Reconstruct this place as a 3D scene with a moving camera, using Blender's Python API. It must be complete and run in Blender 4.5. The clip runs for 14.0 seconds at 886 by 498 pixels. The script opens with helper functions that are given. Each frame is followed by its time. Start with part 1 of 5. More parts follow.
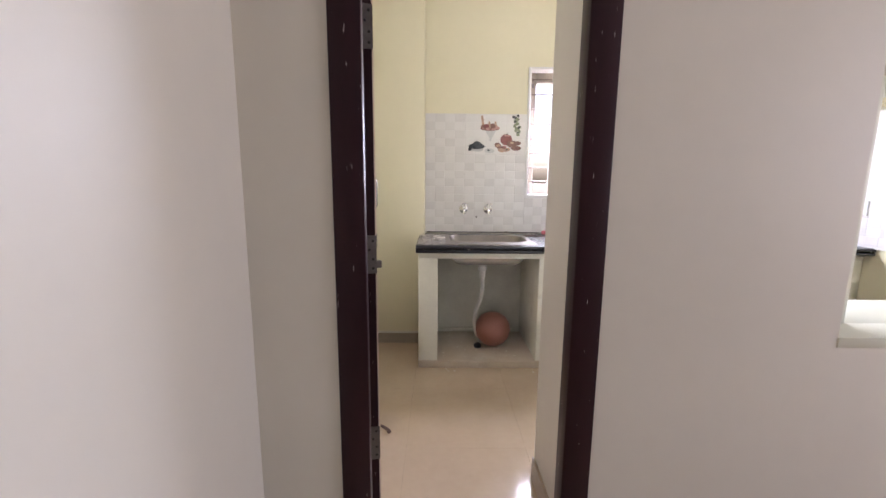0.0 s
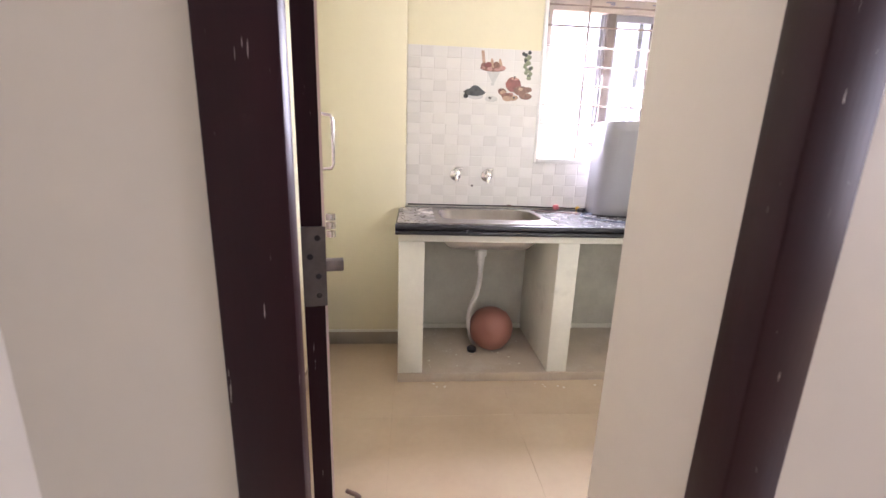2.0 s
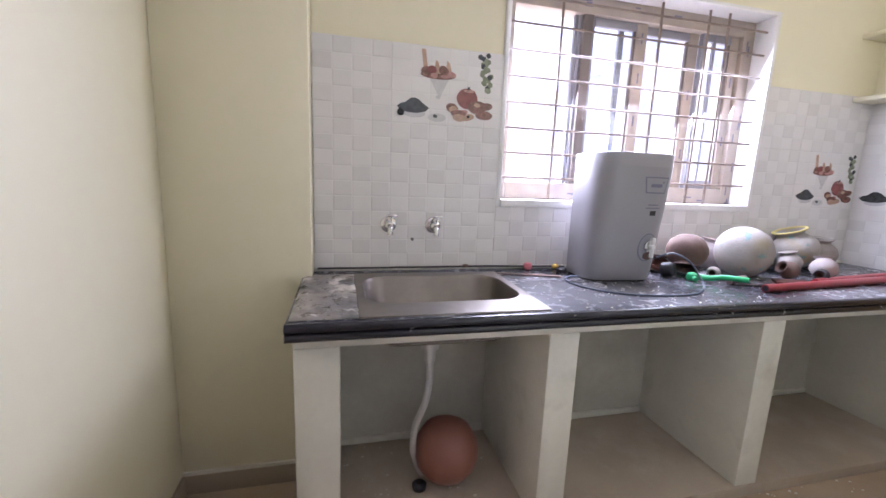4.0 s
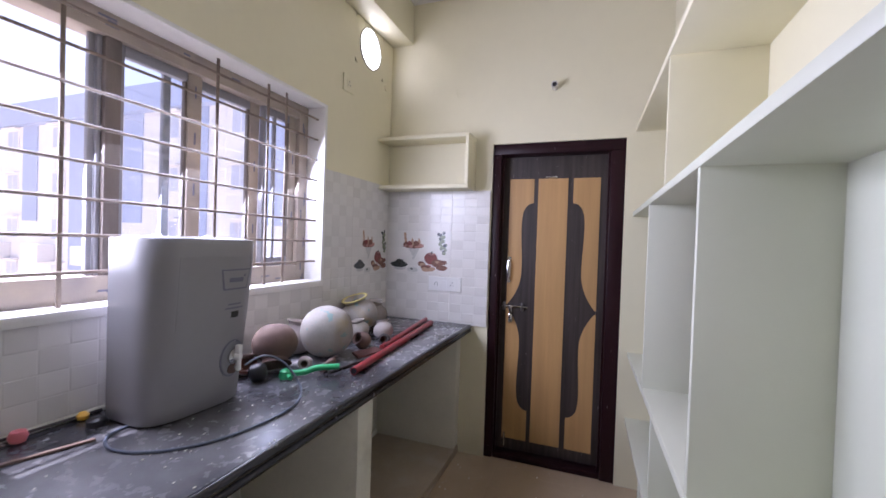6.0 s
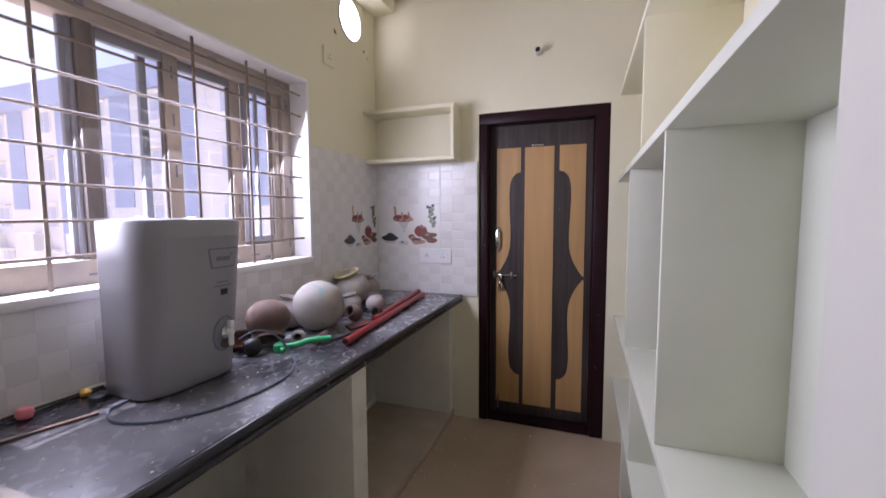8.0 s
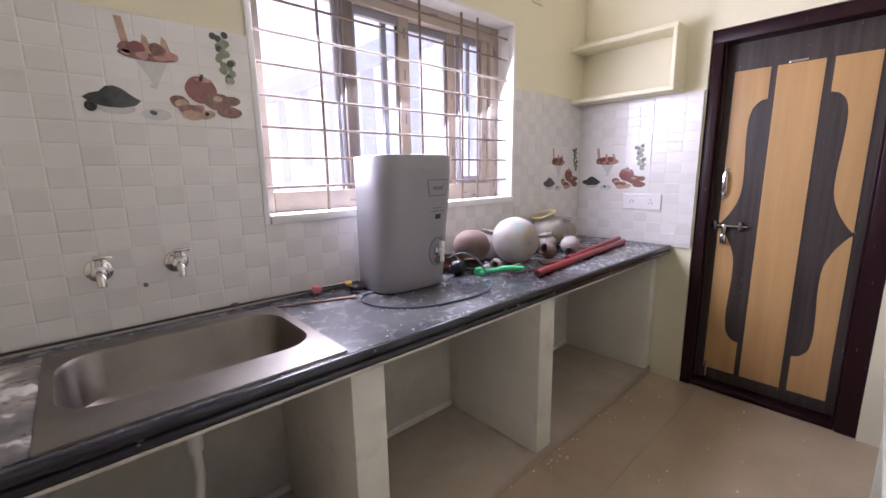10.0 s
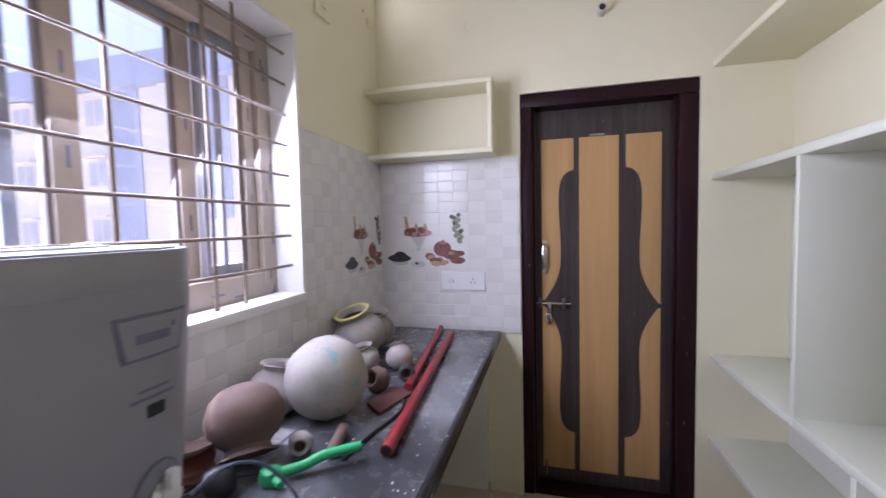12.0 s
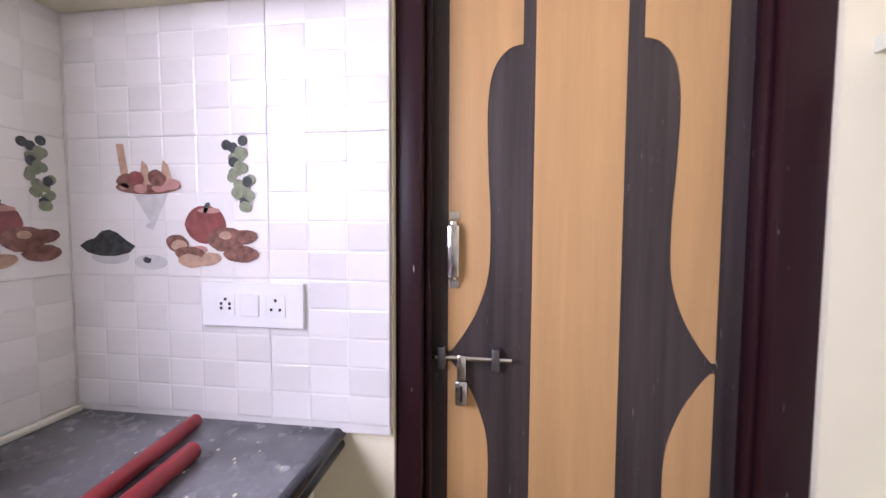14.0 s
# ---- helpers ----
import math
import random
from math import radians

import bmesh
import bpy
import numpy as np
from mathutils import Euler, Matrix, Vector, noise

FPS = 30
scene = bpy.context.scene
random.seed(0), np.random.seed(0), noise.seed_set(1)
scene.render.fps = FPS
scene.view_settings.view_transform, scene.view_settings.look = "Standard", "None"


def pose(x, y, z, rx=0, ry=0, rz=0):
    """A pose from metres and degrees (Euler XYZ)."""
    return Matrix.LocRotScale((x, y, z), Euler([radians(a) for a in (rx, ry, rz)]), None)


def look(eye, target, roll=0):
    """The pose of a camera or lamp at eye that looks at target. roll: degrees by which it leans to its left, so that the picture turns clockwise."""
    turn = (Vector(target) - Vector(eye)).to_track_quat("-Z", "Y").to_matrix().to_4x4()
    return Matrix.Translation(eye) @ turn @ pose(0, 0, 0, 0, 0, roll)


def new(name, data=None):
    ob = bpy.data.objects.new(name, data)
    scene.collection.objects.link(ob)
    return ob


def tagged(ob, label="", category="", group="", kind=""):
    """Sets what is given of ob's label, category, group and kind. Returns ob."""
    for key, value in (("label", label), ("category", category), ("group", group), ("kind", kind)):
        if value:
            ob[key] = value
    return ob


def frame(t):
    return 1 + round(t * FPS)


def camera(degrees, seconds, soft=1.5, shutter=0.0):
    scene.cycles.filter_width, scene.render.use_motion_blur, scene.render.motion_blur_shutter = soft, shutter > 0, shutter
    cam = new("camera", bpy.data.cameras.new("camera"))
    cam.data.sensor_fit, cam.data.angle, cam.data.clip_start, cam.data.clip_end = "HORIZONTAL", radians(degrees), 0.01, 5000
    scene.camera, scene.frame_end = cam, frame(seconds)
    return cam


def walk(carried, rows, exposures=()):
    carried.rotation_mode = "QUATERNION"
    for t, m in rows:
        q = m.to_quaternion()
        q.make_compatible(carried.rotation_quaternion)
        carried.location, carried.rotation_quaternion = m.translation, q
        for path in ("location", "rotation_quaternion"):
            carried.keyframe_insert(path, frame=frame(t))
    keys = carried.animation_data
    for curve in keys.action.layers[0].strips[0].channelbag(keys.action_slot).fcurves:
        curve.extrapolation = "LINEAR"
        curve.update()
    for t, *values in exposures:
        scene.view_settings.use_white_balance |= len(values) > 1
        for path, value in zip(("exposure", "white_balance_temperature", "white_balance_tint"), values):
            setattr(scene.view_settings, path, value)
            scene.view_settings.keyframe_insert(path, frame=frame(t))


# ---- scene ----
cam = camera(94.5, 14.0, shutter=0.2)
PATH = [
    (0, (0.353, 0.53, 1.32), (0.377, 2.504, 0.997), 0.5),
    (0.5, (0.26, 0.514, 1.279), (0.333, 2.462, 0.835), 0.6),
    (1, (0.286, 0.68, 1.265), (0.347, 2.626, 0.81), 0.8),
    (1.5, (0.301, 0.952, 1.264), (0.39, 2.896, 0.801), 1.6),
    (2, (0.277, 1.264, 1.263), (0.437, 3.2, 0.788), 1.9),
    (2.2, (0.288, 1.367, 1.265), (0.452, 3.305, 0.798), 2.1),
    (4.3, (0.394, 2.251, 1.349), (1.059, 4.111, 1.034), 2.3),
    (4.5, (0.446, 2.355, 1.378), (1.359, 4.107, 1.063), 2.5),
    (5, (0.534, 2.447, 1.389), (1.954, 3.833, 1.136), 2.2),
    (5.5, (0.587, 2.44, 1.394), (2.316, 3.429, 1.216), 2.3),
    (6, (0.6, 2.457, 1.46), (2.476, 3.149, 1.428), 1.9),
    (6.5, (0.587, 2.426, 1.512), (2.488, 3.012, 1.716), 0.4),
    (7, (0.568, 2.423, 1.543), (2.457, 2.976, 1.9), -1.0),
    (7.5, (0.582, 2.428, 1.522), (2.491, 3.003, 1.689), -1.3),
    (8, (0.587, 2.388, 1.455), (2.46, 3.069, 1.292), -0.3),
    (8.5, (0.574, 2.313, 1.403), (2.31, 3.224, 1.006), 0.9),
    (9, (0.529, 2.213, 1.352), (1.997, 3.469, 0.837), 1.1),
    (9.2, (0.508, 2.192, 1.339), (1.819, 3.604, 0.805), 0.7),
    (11.3, (0.756, 2.767, 1.465), (2.246, 4.101, 1.461), -0.5),
    (11.5, (0.854, 2.843, 1.432), (2.513, 3.96, 1.421), -0.1),
    (12, (1.146, 2.972, 1.471), (3.077, 3.481, 1.355), -1.3),
    (12.5, (1.48, 2.941, 1.422), (3.468, 3.121, 1.296), -0.3),
    (13, (1.829, 2.91, 1.42), (3.816, 3.081, 1.268), 0.3),
    (13.5, (2.166, 2.92, 1.405), (4.152, 3.036, 1.212), -0.7),
    (14, (2.478, 2.896, 1.345), (4.455, 3.177, 1.228), 0.3),
]
EXPOSURES = [(0, 2.05, 5850, 25), (1, 2.05, 5850, 25), (2.2, 2.65, 5900, 29), (4.5, 1.47, 5450, 28), (5.5, 1.1, 5500, 28), (6.5, 0.55, 5600, 30), (7.5, 0.52, 5700, 31), (8.5, 0.87, 5800, 31), (9.2, 1.3, 5950, 31), (11.5, 0.9, 5550, 28), (12, 0.73, 5550, 28), (13, 1.1, 5600, 30), (14, 1.6, 5750, 35)]
walk(cam, [(t, look(eye, target, roll)) for t, eye, target, roll in PATH], EXPOSURES)

# ---- world, sun, large lights ----
SUN_ELEVATION, SUN_AZIMUTH = 64.0, 2.0      # azimuth from +y towards +x
world = bpy.data.worlds.new("world")
scene.world = world
world.use_nodes = True
wn = world.node_tree
sky = wn.nodes.new("ShaderNodeTexSky")
sky.sky_type, sky.sun_disc = "NISHITA", False
sky.sun_elevation, sky.sun_rotation = radians(SUN_ELEVATION), radians(SUN_AZIMUTH)
sky.dust_density = 6.0
wn.nodes["Background"].inputs["Strength"].default_value = 0.15
wn.links.new(sky.outputs["Color"], wn.nodes["Background"].inputs["Color"])


def lamp(name, kind, m, energy, color, size=0.0, size_y=0.0):
    data = bpy.data.lights.new(name, kind)
    data.energy, data.color = energy, color
    if kind == "AREA":
        data.shape, data.size, data.size_y = "RECTANGLE", size, size_y
    ob = new(name, data)
    ob.matrix_world = m
    return ob


el, az = radians(SUN_ELEVATION), radians(SUN_AZIMUTH)
sun_dir = Vector((math.sin(az) * math.cos(el), math.cos(az) * math.cos(el), math.sin(el)))
sun = lamp("sun", "SUN", look(sun_dir * 30, (0, 0, 0)), 5.0, (1.0, 0.95, 0.88))
sun.data.angle = radians(0.5)
# daylight lamps: the kitchen window, and an unseen opening added to light the hall
lamp("window_daylight", "AREA", look((1.79, 4.03, 1.72), (1.79, 2.2, 0.95)), 33, (0.95, 0.97, 1.0), 1.36, 0.86)
lamp("hall_fill", "AREA", look((3.96, 0.75, 1.65), (-0.3, 0.5, 1.3)), 9.6, (1.0, 0.96, 0.97), 1.3, 1.3)

# ---- materials ----


def material(name, color, rough=0.6, metal=0.0, vary=0.08, scale=6.0, bump=0.0, bump_scale=60.0, color2=None, mix_scale=2.0,
             mix_lo=0.45, mix_hi=0.7, random_each=0.0, island=0.0, stretch=(1, 1, 1), coat=0.0, spots=None, spot_scale=40.0, spot_at=0.72, rough_vary=0.1):
    """Two scales of colour variation, optional second colour in patches, optional specks, bump and per-piece variation."""
    mat = bpy.data.materials.new(name)
    mat.use_nodes = True
    nt = mat.node_tree
    N, L = nt.nodes, nt.links
    bsdf = N["Principled BSDF"]
    co = N.new("ShaderNodeTexCoord")
    mp = N.new("ShaderNodeMapping")
    mp.inputs["Scale"].default_value = stretch
    geo = N.new("ShaderNodeNewGeometry")
    L.new(geo.outputs["Position"], mp.inputs["Vector"])

    def noise_tex(sc, detail=4.0):
        n = N.new("ShaderNodeTexNoise")
        n.inputs["Scale"].default_value, n.inputs["Detail"].default_value = sc, detail
        L.new(mp.outputs["Vector"], n.inputs["Vector"])
        return n

    def ramp(src, lo, hi):
        r = N.new("ShaderNodeMapRange")
        r.inputs["From Min"].default_value, r.inputs["From Max"].default_value = lo, hi
        L.new(src, r.inputs["Value"])
        return r.outputs["Result"]

    def mixed(fac, a, b):
        m = N.new("ShaderNodeMix")
        m.data_type = "RGBA"
        if isinstance(fac, float):
            m.inputs[0].default_value = fac
        else:
            L.new(fac, m.inputs[0])
        for sock, v in ((m.inputs[6], a), (m.inputs[7], b)):
            if isinstance(v, tuple):
                sock.default_value = (*v, 1)
            else:
                L.new(v, sock)
        return m.outputs[2]

    dark = tuple(c * (1 - vary) for c in color)
    light = tuple(min(1, c * (1 + vary * 0.6)) for c in color)
    col = mixed(ramp(noise_tex(scale).outputs["Fac"], 0.3, 0.7), dark, light)
    fine = ramp(noise_tex(scale * 14, 3).outputs["Fac"], 0.3, 0.75)
    if color2:
        col = mixed(ramp(noise_tex(mix_scale, 8).outputs["Fac"], mix_lo, mix_hi), col, color2)
    if spots:
        col = mixed(ramp(noise_tex(spot_scale, 2).outputs["Fac"], spot_at, spot_at + 0.05), col, spots)
    hsv = N.new("ShaderNodeHueSaturation")
    L.new(col, hsv.inputs["Color"])
    val = N.new("ShaderNodeMath")
    val.operation = "MULTIPLY_ADD"
    L.new(fine, val.inputs[0])
    val.inputs[1].default_value, val.inputs[2].default_value = vary * 0.5, 1 - vary * 0.25
    out = val.outputs[0]
    for amount, src in ((random_each, "object"), (island, "island")):
        if amount:
            if src == "object":
                ran = N.new("ShaderNodeObjectInfo").outputs["Random"]
            else:
                ran = geo.outputs["Random Per Island"]
            v2 = N.new("ShaderNodeMath")
            v2.operation = "MULTIPLY_ADD"
            L.new(ran, v2.inputs[0])
            v2.inputs[1].default_value, v2.inputs[2].default_value = amount, 1 - amount / 2
            v3 = N.new("ShaderNodeMath")
            v3.operation = "MULTIPLY"
            L.new(out, v3.inputs[0])
            L.new(v2.outputs[0], v3.inputs[1])
            out = v3.outputs[0]
    L.new(out, hsv.inputs["Value"])
    L.new(hsv.outputs["Color"], bsdf.inputs["Base Color"])
    rr = N.new("ShaderNodeMath")
    rr.operation = "MULTIPLY_ADD"
    L.new(noise_tex(scale * 3).outputs["Fac"], rr.inputs[0])
    rr.inputs[1].default_value, rr.inputs[2].default_value = rough_vary, max(0.02, rough - rough_vary / 2)
    L.new(rr.outputs[0], bsdf.inputs["Roughness"])
    bsdf.inputs["Metallic"].default_value = metal
    bsdf.inputs["Coat Weight"].default_value = coat
    if bump:
        b = N.new("ShaderNodeBump")
        b.inputs["Strength"].default_value, b.inputs["Distance"].default_value = bump, 0.004
        L.new(noise_tex(bump_scale, 5).outputs["Fac"], b.inputs["Height"])
        L.new(b.outputs["Normal"], bsdf.inputs["Normal"])
    return mat


def glowing(name, color, strength):
    mat = bpy.data.materials.new(name)
    mat.use_nodes = True
    b = mat.node_tree.nodes["Principled BSDF"]
    b.inputs["Base Color"].default_value = (0.8, 0.8, 0.8, 1)
    b.inputs["Emission Color"].default_value = (*color, 1)
    b.inputs["Emission Strength"].default_value = strength
    return mat


def glass(name, tint=(0.95, 0.97, 1.0)):
    mat = bpy.data.materials.new(name)
    mat.use_nodes = True
    nt = mat.node_tree
    tr, gl, mx = (nt.nodes.new("ShaderNode" + k) for k in ("BsdfTransparent", "BsdfGlossy", "MixShader"))
    tr.inputs["Color"].default_value = (*tint, 1)
    gl.inputs["Roughness"].default_value = 0.02
    mx.inputs[0].default_value = 0.05
    nt.links.new(tr.outputs[0], mx.inputs[1])
    nt.links.new(gl.outputs[0], mx.inputs[2])
    nt.links.new(mx.outputs[0], nt.nodes["Material Output"].inputs["Surface"])
    return mat


M_YELLOW = material("cream_yellow_paint", (0.79, 0.745, 0.545), 0.55, vary=0.035, scale=1.3, bump=0.12, bump_scale=45)
M_HALL = material("hall_off_white_paint", (0.66, 0.64, 0.555), 0.5, vary=0.035, scale=1.1, bump=0.12, bump_scale=40)
M_WHITE = material("white_ceiling_paint", (0.82, 0.80, 0.78), 0.7, vary=0.03, scale=1.2, bump=0.1, bump_scale=50)
M_SHELF = material("pale_green_white_paint", (0.67, 0.68, 0.56), 0.45, vary=0.03, scale=1.5, bump=0.1, bump_scale=50)
M_PLASTER = material("whitewashed_plaster", (0.76, 0.75, 0.65), 0.7, vary=0.08, scale=3, bump=0.35, bump_scale=30, color2=(0.52, 0.50, 0.42), mix_scale=5, mix_lo=0.58, mix_hi=0.85)
M_FLOOR = material("beige_polished_tile", (0.53, 0.42, 0.295), 0.12, vary=0.07, scale=2.2, color2=(0.58, 0.475, 0.345), mix_scale=1.6, random_each=0.02, rough_vary=0.08)
M_PLINTH = material("dusty_beige_tile", (0.52, 0.44, 0.34), 0.4, vary=0.1, scale=4, color2=(0.58, 0.53, 0.45), mix_scale=7, mix_lo=0.5, mix_hi=0.8)
M_SKIRT = material("brown_skirting_tile", (0.36, 0.31, 0.24), 0.3, vary=0.08, scale=5)
M_TILE = material("glazed_white_tile", (0.76, 0.745, 0.72), 0.19, vary=0.02, scale=3, island=0.03, random_each=0.02, rough_vary=0.05)
M_TILE_DARK = material("glazed_pale_grey_tile", (0.705, 0.69, 0.665), 0.19, vary=0.03, scale=3, island=0.06, random_each=0.02, rough_vary=0.05)
M_JOINT = material("tight_white_joint", (0.70, 0.685, 0.66), 0.6, vary=0.05, scale=8)
M_FLOOR_JOINT = material("beige_floor_joint", (0.42, 0.34, 0.25), 0.6, vary=0.08, scale=8)
M_TILE_PLAIN = material("glazed_plain_tile", (0.76, 0.745, 0.72), 0.19, vary=0.03, scale=3, island=0.05, rough_vary=0.05)
M_GRANITE = material("black_granite_dusty", (0.045, 0.045, 0.052), 0.25, vary=0.25, scale=9, color2=(0.24, 0.24, 0.26), mix_scale=4, mix_lo=0.38, mix_hi=0.78, spots=(0.36, 0.36, 0.36), spot_scale=24, spot_at=0.67, rough_vary=0.25)
M_GRANITE_EDGE = material("black_granite_edge", (0.022, 0.022, 0.028), 0.2, vary=0.3, scale=12, spots=(0.4, 0.39, 0.37), spot_scale=26, spot_at=0.7)
M_DARK = material("dark_maroon_varnish", (0.022, 0.006, 0.009), 0.42, vary=0.2, scale=3, stretch=(6, 6, 0.6), bump=0.05, bump_scale=30, spots=(0.45, 0.4, 0.36), spot_scale=34, spot_at=0.74)
M_DOOR = material("dark_wenge_laminate", (0.050, 0.038, 0.036), 0.4, vary=0.45, scale=5, stretch=(9, 9, 0.35), bump=0.1, bump_scale=40, spots=(0.5, 0.46, 0.42), spot_scale=45, spot_at=0.73)
M_TAN = material("tan_wood_laminate", (0.52, 0.31, 0.125), 0.4, vary=0.12, scale=3, stretch=(8, 8, 0.4), bump=0.06, bump_scale=40, color2=(0.42, 0.24, 0.10), mix_scale=1.6, mix_lo=0.55, mix_hi=0.85)
M_DARK.node_tree.nodes["Principled BSDF"].inputs["Specular IOR Level"].default_value = 0.22
M_LEAF = material("pinkish_laminate", (0.66, 0.54, 0.46), 0.45, vary=0.06, scale=3, stretch=(6, 6, 0.4))
M_STEEL = material("brushed_stainless_steel", (0.235, 0.21, 0.185), 0.42, metal=1.0, vary=0.12, scale=5, bump=0.05, bump_scale=80, color2=(0.16, 0.14, 0.12), mix_scale=4, mix_lo=0.5, mix_hi=0.8, rough_vary=0.2)
M_FILM = material("crumpled_clear_film_on_steel", (0.62, 0.59, 0.55), 0.22, metal=0.6, vary=0.2, scale=14, bump=1.0, bump_scale=18, rough_vary=0.2)
M_FILM_BROWN = material("dirty_crumpled_film_on_granite", (0.30, 0.265, 0.23), 0.3, metal=0.2, vary=0.3, scale=9, bump=1.0, bump_scale=16, color2=(0.10, 0.095, 0.09), mix_scale=7, mix_lo=0.45, mix_hi=0.62, spots=(0.62, 0.58, 0.53), spot_scale=13, spot_at=0.6, rough_vary=0.25)
M_CHROME = material("chrome", (0.66, 0.65, 0.64), 0.14, metal=1.0, vary=0.06, scale=20)
M_IRON = material("grey_iron", (0.17, 0.16, 0.155), 0.4, metal=0.9, vary=0.2, scale=30)
# Cream bars coloured dark brown; their backlit shade is in the colour.
M_BAR = material("cream_grill_bar_backlit_dark", (0.24, 0.19, 0.15), 0.5, vary=0.18, scale=12, color2=(0.14, 0.10, 0.08), mix_scale=9)
# White uPVC greyed, and its film darkened, to hold their backlit shade in the colour.
M_UPVC = material("white_upvc_backlit_grey", (0.25, 0.25, 0.275), 0.35, vary=0.05, scale=4)
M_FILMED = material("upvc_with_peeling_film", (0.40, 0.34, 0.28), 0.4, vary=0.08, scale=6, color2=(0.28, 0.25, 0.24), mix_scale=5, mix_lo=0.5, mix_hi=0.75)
M_POST = material("brown_film_on_window_post", (0.15, 0.125, 0.11), 0.45, vary=0.15, scale=6, stretch=(4, 4, 0.8), color2=(0.21, 0.18, 0.16), mix_scale=5)
M_INK = material("blue_grey_print", (0.16, 0.16, 0.22), 0.5, vary=0.1)
M_SILL = material("white_sill_stone", (0.80, 0.79, 0.77), 0.4, vary=0.05, scale=5)
M_PURIFIER = material("silver_grey_plastic", (0.28, 0.275, 0.295), 0.35, vary=0.04, scale=4, coat=0.08)
M_PURIFIER2 = material("darker_grey_plastic", (0.25, 0.255, 0.28), 0.3, vary=0.03, scale=4)
M_WHITE_PLASTIC = material("white_plastic", (0.80, 0.80, 0.80), 0.3, vary=0.03)
M_BLACK = material("black_plastic", (0.015, 0.015, 0.018), 0.4, vary=0.2, scale=20)
M_CLAY = material("dusty_brown_clay", (0.135, 0.085, 0.07), 0.8, vary=0.18, scale=9, bump=0.3, bump_scale=40, color2=(0.20, 0.14, 0.115), mix_scale=6)
M_TERRACOTTA = material("terracotta", (0.30, 0.125, 0.09), 0.45, vary=0.1, scale=8, bump=0.1, bump_scale=50)
M_POT_WHITE = material("whitewashed_clay_pot", (0.34, 0.31, 0.28), 0.85, vary=0.14, scale=9, bump=0.6, bump_scale=35, color2=(0.26, 0.22, 0.19), mix_scale=7, mix_lo=0.5, mix_hi=0.8)
M_POT_PAINTED = material("painted_whitewashed_pot", (0.33, 0.305, 0.275), 0.85, vary=0.14, scale=8, bump=0.7, bump_scale=32, color2=(0.33, 0.265, 0.15), mix_scale=9, mix_lo=0.56, mix_hi=0.74, spots=(0.20, 0.29, 0.28), spot_scale=21, spot_at=0.62)
M_POT_PINK = material("pinkish_white_pot", (0.36, 0.315, 0.30), 0.85, vary=0.14, scale=12, bump=0.5, bump_scale=40)
M_POT_INSIDE = material("dark_clay_inside", (0.10, 0.065, 0.05), 0.9, vary=0.2, scale=9)
M_BRICK = material("dark_red_brown_clay", (0.12, 0.045, 0.04), 0.75, vary=0.2, scale=14, bump=0.3, bump_scale=50)
M_YELLOW_RIM = material("dull_yellow_paint", (0.60, 0.52, 0.20), 0.6, vary=0.12, scale=12)
M_RED_PIPE = material("red_plastic_pipe", (0.27, 0.020, 0.026), 0.35, vary=0.12, scale=9, color2=(0.33, 0.07, 0.07), mix_scale=5, mix_lo=0.55, mix_hi=0.9)
M_GREEN = material("bright_green_plastic", (0.03, 0.40, 0.15), 0.4, vary=0.08)
M_CABLE = material("grey_blue_tube", (0.10, 0.12, 0.17), 0.35, vary=0.1)
M_WIRE = material("dark_wire", (0.035, 0.03, 0.03), 0.6, vary=0.2)
M_PINK = material("pink_plastic", (0.75, 0.22, 0.25), 0.4, vary=0.06)
M_ORANGE = material("yellow_plastic", (0.75, 0.45, 0.06), 0.4, vary=0.06)
M_PVC = material("dirty_white_pvc", (0.62, 0.60, 0.56), 0.4, vary=0.1, scale=12)
M_HOLE = material("rough_dark_concrete", (0.10, 0.085, 0.075), 0.95, vary=0.3, scale=30, bump=0.8, bump_scale=40)
M_ACC_DARK = material("printed_dark_fruit", (0.055, 0.062, 0.062), 0.12, vary=0.4, scale=60)
M_ACC_RED = material("printed_red_apple", (0.25, 0.08, 0.075), 0.12, vary=0.25, scale=40)
M_ACC_BROWN = material("printed_brown_nut", (0.23, 0.115, 0.09), 0.12, vary=0.45, scale=70)
M_ACC_TAN = material("printed_tan_nut", (0.48, 0.32, 0.23), 0.12, vary=0.2, scale=60)
M_ACC_PINK = material("printed_pink_fruit", (0.50, 0.27, 0.24), 0.12, vary=0.2, scale=60)
M_ACC_GREEN = material("printed_green_grape", (0.24, 0.27, 0.18), 0.12, vary=0.3, scale=60)
M_ACC_GREY = material("printed_glass_dish", (0.58, 0.58, 0.57), 0.12, vary=0.1, scale=50)
M_FACADE = material("cream_facade_paint", (0.86, 0.83, 0.80), 0.8, vary=0.06, scale=0.4)
M_FACADE_BLUE = material("blue_grey_facade_paint", (0.46, 0.51, 0.66), 0.8, vary=0.06, scale=0.4)
M_FACADE_WIN = material("facade_window_glass", (0.60, 0.62, 0.70), 0.3, vary=0.1, scale=0.6)
M_GROUND = material("pale_dusty_ground", (0.52, 0.47, 0.40), 0.9, vary=0.12, scale=0.3, color2=(0.44, 0.40, 0.34), mix_scale=0.1)
M_BAY = material("thin_whitewash_on_plaster", (0.60, 0.59, 0.50), 0.85, vary=0.12, scale=3, bump=0.3, bump_scale=30, color2=(0.46, 0.44, 0.37), mix_scale=4, mix_lo=0.5, mix_hi=0.8)
# glow standing in for daylight in the round wall opening
M_VENT_GLOW = glowing("vent_daylight_glow", (1.0, 0.97, 0.92), 5.0)
M_GLASS = glass("window_glass")

# ---- building helpers: meshes are made in world metres, then set into their thing ----
PLACE = {}


